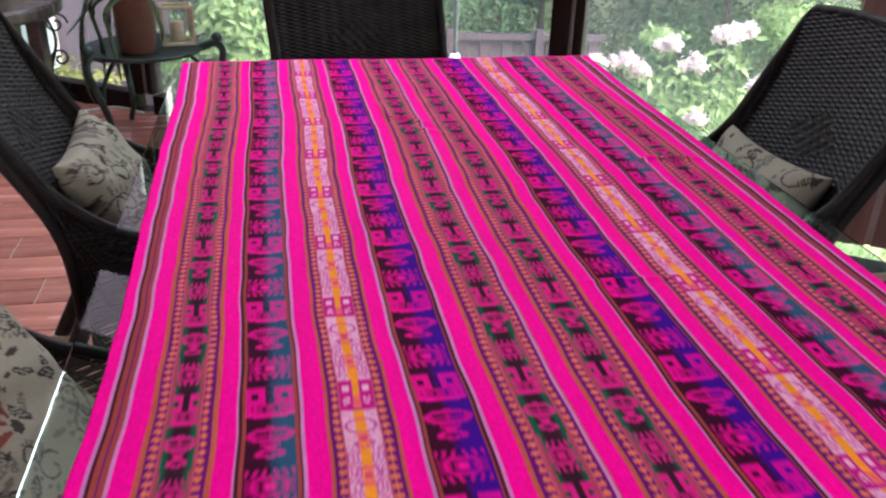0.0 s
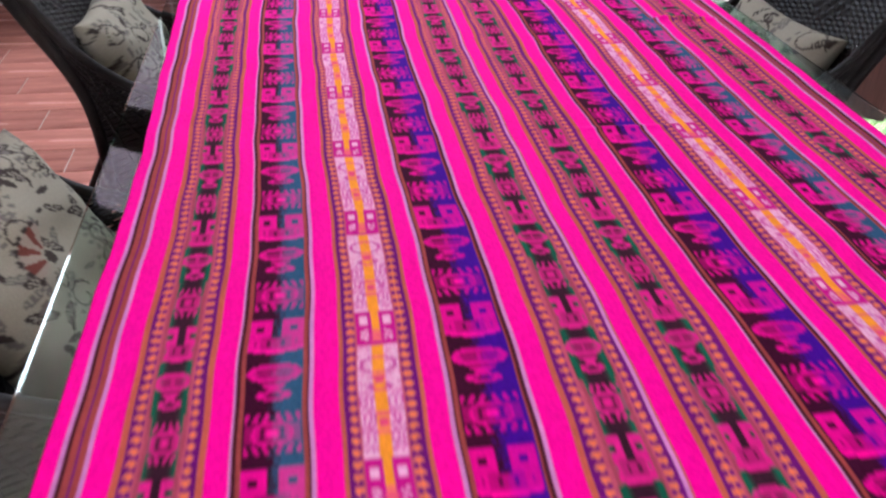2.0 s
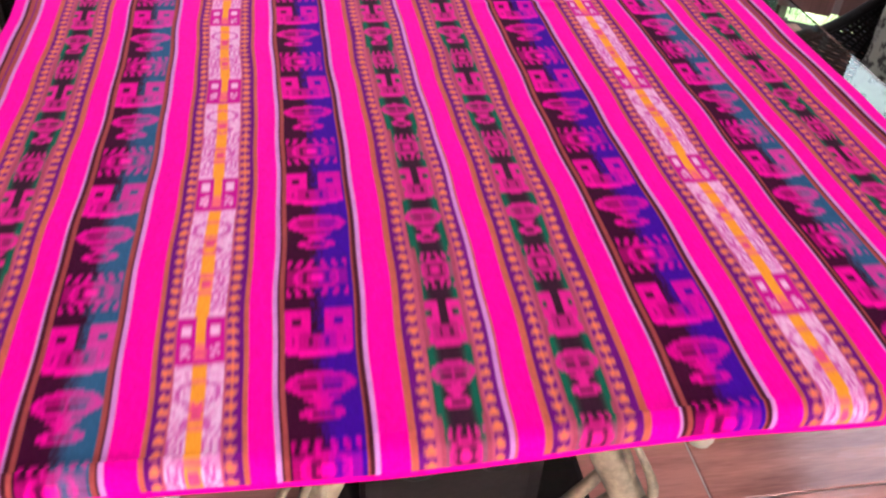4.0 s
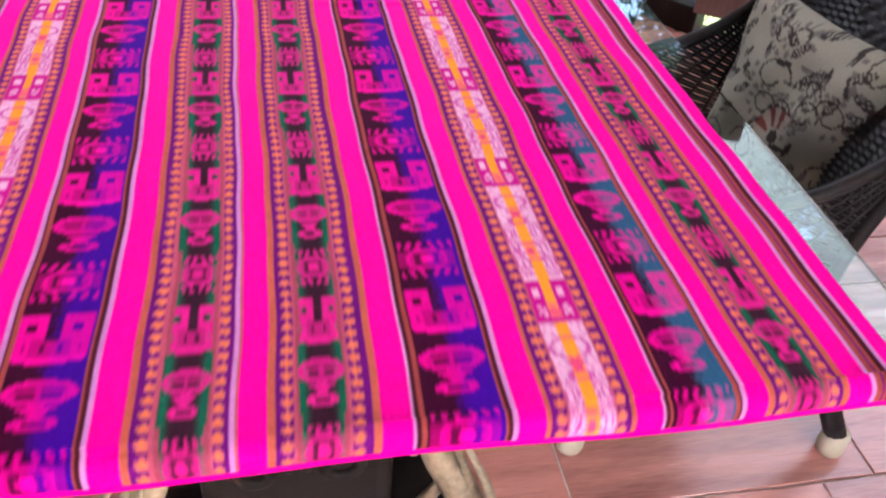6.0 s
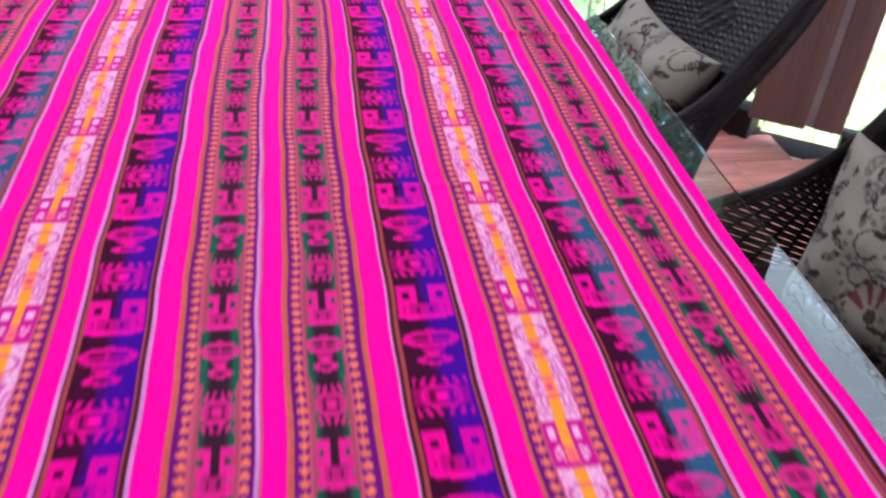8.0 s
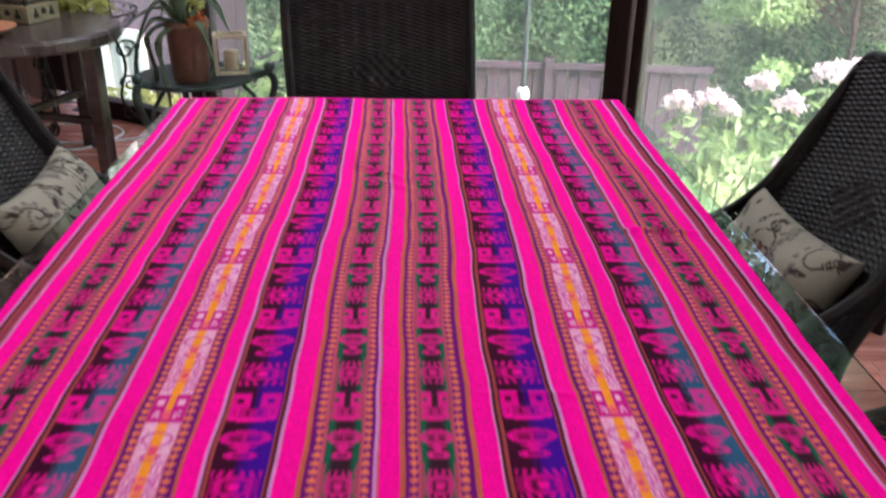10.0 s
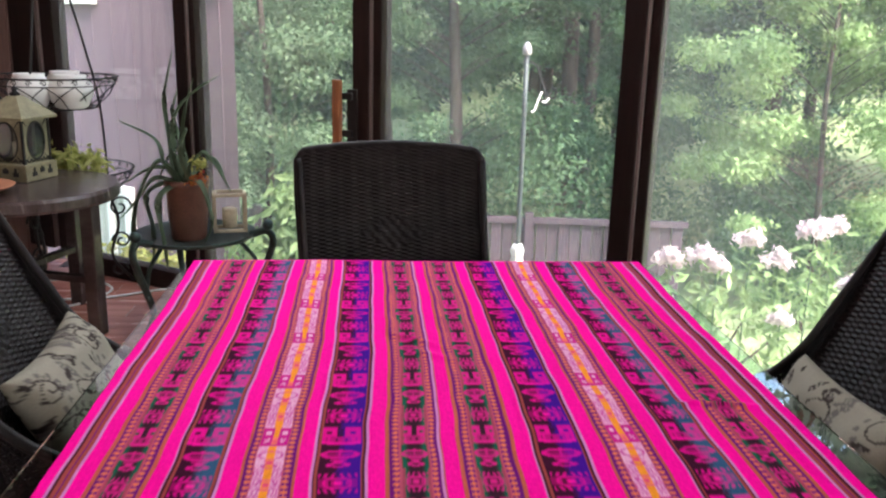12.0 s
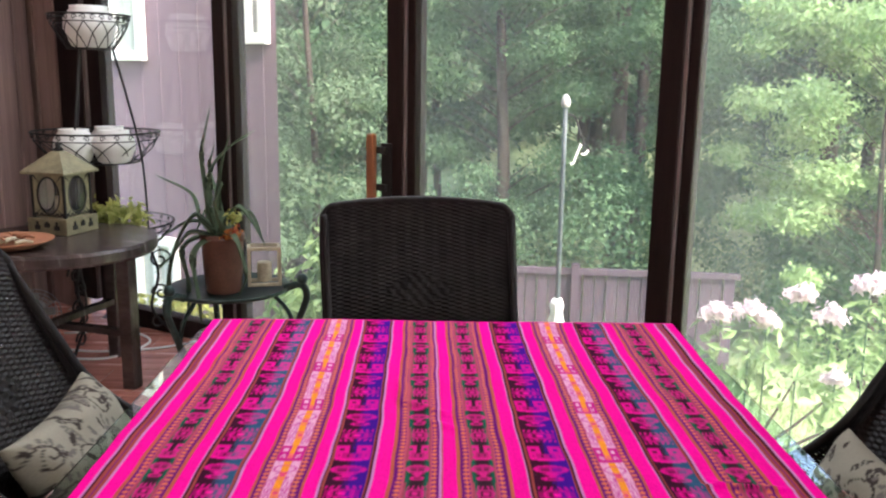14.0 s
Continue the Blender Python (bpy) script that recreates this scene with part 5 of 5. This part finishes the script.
HEADS = [(1.48, 3.42, 0.13, 0.10), (1.66, 3.40, 0.15, 0.105), (1.74, 3.36, 0.10, 0.09), (1.95, 3.42, 0.245, 0.10), (2.12, 3.40, 0.12, 0.105), (2.33, 3.42, 0.30, 0.11), (2.45, 3.15, 0.05, 0.09), (2.55, 3.6, 0.28, 0.10), (2.0, 3.05, -0.12, 0.07), (2.75, 2.9, 0.1, 0.1)]
for i, (x, y, z, r) in enumerate(HEADS):
    phlox(x + 0.10, y, z, r * 0.86, 20 + i)


def shrub(name, label, x, y, blobs, count, size, mat, seed):
    g = ground_height(x, y) - 0.03
    s = tagged(empty(name, x, y, g), label, "bush")
    bm = bmesh.new()
    for k, (bx, by, bz, r) in enumerate(blobs):
        tube(bm, [(0.03 * math.cos(k), 0.03 * math.sin(k), 0), (bx * 0.5, by * 0.5, bz * 0.5), (bx, by, bz)], 0.014, 6, 0.004, 3)
    part("branches", bm, M_BARK, s)
    link("crown", leaf_cloud("crown", [b[:3] for b in blobs], [b[3] for b in blobs], count, size, seed=seed), mat, s)


shrub("garden_bush", "light green leafy bush just outside the glass", -0.55, 4.15, [(0, 0, 0.75, 0.28), (-0.25, 0.1, 0.6, 0.3), (0.25, 0, 0.55, 0.28), (0, -0.2, 0.35, 0.3), (-0.1, 0.1, 1.0, 0.2)], 2600, 0.05, L_LIGHT, 61)
shrub("flowering_bush", "yellow-green flowering bush against the house wing", -1.65, 3.98, [(0, 0, 0.5, 0.16), (0.2, 0, 0.4, 0.2), (-0.25, 0, 0.45, 0.16), (0.05, -0.1, 0.25, 0.25)], 1300, 0.045, L_YELLOW, 62)
shrub("garden_bush", "low light green foliage under the phlox flowers", 1.85, 3.6, [(0, 0, 0.60, 0.16), (0.4, 0.1, 0.68, 0.18), (0.8, 0.1, 0.68, 0.2), (1.2, 0.05, 0.6, 0.2)], 900, 0.032, L_LIGHT, 63)

shrub("garden_bush", "large green bush at the end of the fence", 5.4, 9.3, [(-1.0, -0.2, 0.9, 0.45), (-0.4, -0.3, 1.3, 0.5), (0.2, -0.2, 1.0, 0.5), (-0.7, 0, 1.7, 0.45), (0.1, 0.1, 1.9, 0.5), (0.9, 0, 1.2, 0.5), (1.6, 0, 1.0, 0.6), (-0.2, -0.4, 0.5, 0.5)], 16000, 0.036, L_MID, 64)

# grass by the glass
rngn = np.random.default_rng(77)
n = 26000
gx, gd = rngn.uniform(-1.0, 5.2, n), rngn.uniform(0.25, 5.5, n) ** 1.0
px = CORNER.x + gx * ALONG.x + gd * OUT.x
py = CORNER.y + gx * ALONG.y + gd * OUT.y
pz = np.array([ground_height(float(a), float(b)) for a, b in zip(px, py)])
h = rngn.uniform(0.03, 0.10, n)
lean = rngn.normal(0, 0.03, (n, 2))
th = rngn.uniform(0, 6.28, n)
wx, wy = 0.004 * np.cos(th), 0.004 * np.sin(th)
v = np.stack([np.stack([px - wx, py - wy, pz], 1), np.stack([px + wx, py + wy, pz], 1), np.stack([px + lean[:, 0], py + lean[:, 1], pz + h], 1)], 1).reshape(-1, 3)
grass = link("grass", raw("grass", v.tolist(), np.arange(n * 3).reshape(-1, 3).tolist()), L_GRASS)
tagged(grass, "short light green grass blades on the lawn", "grass", kind="stuff")


# trees
def tree(name, label, x, y, height, trunk_r, clumps, count, leaf, mat, seed, lean=(0, 0), first=0.25):
    g = max(-3.2, ground_height(x, y)) - 0.1
    t = tagged(empty(name, x, y, g), label, "tree", "trees behind the garden")
    top = (lean[0], lean[1], height)
    bm = tube(bmesh.new(), [(0, 0, 0), (lean[0] * 0.25 + 0.05, lean[1] * 0.2, height * 0.3), (lean[0] * 0.6 - 0.05, lean[1] * 0.6, height * 0.65), top], trunk_r, 10, trunk_r * 0.25)
    part("trunk", bm, M_BARK, t, "", True)
    bm = bmesh.new()
    for cx, cy, cz, r in clumps:
        z0 = max(height * first * 0.6, min(height * 0.95, cz - 0.35 * math.hypot(cx, cy) - 0.2))
        f = z0 / height
        tube(bm, [(lean[0] * f, lean[1] * f, z0), (lean[0] * f + (cx - lean[0] * f) * 0.5, cy * 0.5, (z0 + cz) / 2 + 0.1), (cx, cy, cz)], trunk_r * 0.08, 5, 0.004, 4)
    part("limbs", bm, M_BARK, t, "", True)
    link("crown", leaf_cloud("crown", [c[:3] for c in clumps], [(c[3], c[3], c[3] * 0.6) for c in clumps], count, leaf, seed=seed), mat, t)


def clumps(n, seed, rx, ry, z0, z1, r0, r1):
    rg = random.Random(seed)
    out = []
    for k in range(n):
        z = rg.uniform(z0, z1)
        a = rg.uniform(0, 6.283)
        q = rg.uniform(0.3, 1.0)
        out.append((rx * q * math.cos(a), ry * q * math.sin(a), z, rg.uniform(r0, r1)))
    return out


tree("tree", "pale green leafy tree beside the house wing", -1.35, 8.2, 6.0, 0.055, clumps(52, 1, 1.15, 1.0, 1.0, 6.2, 0.28, 0.5), 62000, 0.030, L_GREY, 101)
tree("tree", "drooping green tree at the edge of the wood", 1.0, 11.5, 6.8, 0.13, clumps(70, 2, 1.9, 1.4, 1.2, 6.8, 0.3, 0.6), 70000, 0.034, L_MID, 102)
tree("tree", "bright green broad-leaved tree in the garden", 5.0, 8.2, 4.6, 0.055, clumps(54, 3, 1.9, 1.2, 1.5, 4.5, 0.22, 0.5), 52000, 0.038, L_LIGHT, 103)
tree("tree", "green tree with a bare pale trunk at the wood's edge", 3.3, 13.0, 8.0, 0.15, clumps(46, 4, 2.1, 1.5, 3.0, 7.8, 0.35, 0.7), 50000, 0.040, L_MID, 104, lean=(0.3, 0))
tree("tree", "light green understorey tree above the fence", 3.2, 10.0, 4.6, 0.06, clumps(30, 5, 1.1, 0.9, 1.8, 4.7, 0.25, 0.45), 34000, 0.032, L_MID, 105)
tree("tree", "tall dark green tree in the wood", -0.3, 15.0, 8.0, 0.18, clumps(56, 6, 2.6, 2.0, 2.0, 8.0, 0.5, 0.9), 36000, 0.062, L_DARK, 106)
tree("tree", "tall dark green tree in the wood", 7.5, 15.0, 7.5, 0.18, clumps(56, 7, 3.2, 2.0, 2.0, 7.5, 0.5, 0.9), 36000, 0.062, L_DARK, 107)
tree("tree", "tall mid-green tree in the wood", -4.5, 14.0, 7.5, 0.18, clumps(50, 8, 3.0, 2.0, 2.0, 7.5, 0.5, 0.9), 18000, 0.09, L_MID, 108)
tree("tree", "tall dark green tree in the wood", 3.6, 18.0, 8.5, 0.18, clumps(60, 9, 3.5, 2.0, 2.0, 8.5, 0.6, 1.0), 24000, 0.10, L_DARK, 109)
tree("tree", "green tree standing beyond the side garden", 11.0, 12.5, 6.5, 0.18, clumps(46, 12, 3.2, 2.5, 1.5, 6.0, 0.5, 0.9), 20000, 0.09, L_LIGHT, 112)
# two tall trees, crowns out of view, added to keep sky off the table glass
tree("tree", "tall green tree added beside the garden to block the sky", 8.2, 9.5, 14.0, 0.22, clumps(110, 21, 3.0, 2.6, 5.0, 14.0, 0.7, 1.2), 30000, 0.14, L_MID, 121)
tree("tree", "tall green tree added over the wood to block the sky", 4.6, 15.0, 17.0, 0.25, clumps(110, 23, 3.6, 2.6, 9.0, 17.0, 0.8, 1.3), 28000, 0.15, L_MID, 123)
rg = random.Random(40)
under = [(rg.uniform(-9, 15), rg.uniform(9.2, 12.5), rg.uniform(-1.6, -0.4), rg.uniform(0.4, 0.8)) for k in range(70)]
u = link("undergrowth", leaf_cloud("undergrowth", [c[:3] for c in under], [c[3] for c in under], 64000, 0.042, seed=41), L_MID)
tagged(u, "dense mid-green undergrowth behind the fence", "undergrowth", kind="stuff")
# far wood; its upper clumps, above view, keep sky out of the table's reflection
far = [(rg.uniform(-26, 34), rg.uniform(20, 27), rg.uniform(-1.5, 11.0), rg.uniform(0.9, 1.9)) for k in range(230)]
u = link("far_wood", leaf_cloud("far_wood", [c[:3] for c in far], [c[3] for c in far], 70000, 0.20, seed=42), L_DARK)
tagged(u, "dark green mass of the far wood", "wood", kind="stuff")
for k in range(15):
    x, y = (2.95, 12.4) if k == 14 else (-10 + 2.1 * k + rg.uniform(-0.6, 0.6), rg.uniform(14, 19))
    bm = tube(bmesh.new(), [(0, 0, -2.8), (rg.uniform(-0.2, 0.2), 0, 2.5), (rg.uniform(-0.4, 0.4), 0, 7.5)], rg.uniform(0.08, 0.17), 9, 0.05)
    ob = empty("bare_tree", x, y, 0)
    part("trunk", bm, M_BARK, ob, "", True)
    tagged(ob, "bare grey-brown tree standing in the wood", "tree", "bare trees in the wood")

# backdrop sheet behind the wood: deep shade in its colour, raised against sky reflections
bm = bmesh.new()
n = 40
low = [bm.verts.new((2 + 42 * math.cos(math.pi * k / n), -4 + 42 * math.sin(math.pi * k / n), -6)) for k in range(n + 1)]
hi = [bm.verts.new((2 + 42 * math.cos(math.pi * k / n), -4 + 42 * math.sin(math.pi * k / n), 15.0 + 1.2 * math.sin(k * 1.7))) for k in range(n + 1)]
for k in range(n):
    bm.faces.new((low[k], hi[k], hi[k + 1], low[k + 1]))
tagged(part("backdrop", bm, material("deep_wood_shade", (0.045, 0.075, 0.045), 0.9, vary=0.6, scale=0.5, fine=2.5, bump=0, second=(0.11, 0.16, 0.09))), "painted backdrop sheet of deep shaded wood in the distance", "wood", kind="structure")

# ---------------------------------------------------------------- plank tiles
PW, PL = 0.171, 0.60
tile_me = {}


def tile_mesh(x0, x1, y0, y1):
    key = (round(x1 - x0, 3), round(y1 - y0, 3))
    if key not in tile_me:
        bm = box(bmesh.new(), 0, 0, -0.004, key[0], key[1], 0.008)
        bmesh.ops.bevel(bm, geom=[e for e in bm.edges if min(v.co.z for v in e.verts) > -0.001], offset=0.0015, segments=1, affect='EDGES')
        me = bpy.data.meshes.new("tile")
        bm.to_mesh(me)
        bm.free()
        me.materials.append(M_TILE)
        tile_me[key] = me
    return tile_me[key]


row = 0
y = -0.881 - 14 * PW
while y < Y_LEFT:
    off = 0.51 + PL * ((row * 0.37 + 0.0) % 1.0) if row != 14 else 0.51
    x = off - 8 * PL
    while x < RIGHT:
        x0, x1 = max(x, LEFT), min(x + PL, RIGHT)
        x1 = min(x1, float(np.interp(y + PW * 0.5, [Y_RIGHT, BEND.y, CORNER.y, Y_LEFT], [RIGHT, BEND.x, CORNER.x, LEFT])))
        if x1 - x0 > 0.05 and y > BACK:
            c = Vector(((x0 + x1) / 2, y + PW / 2, 0))
            t = new("tile", tile_mesh(x0, x1 - 0.005, y, y + PW - 0.005))
            t.location = (c.x, c.y, 0.0)
            t.parent = floor
        x += PL
    y += PW
    row += 1
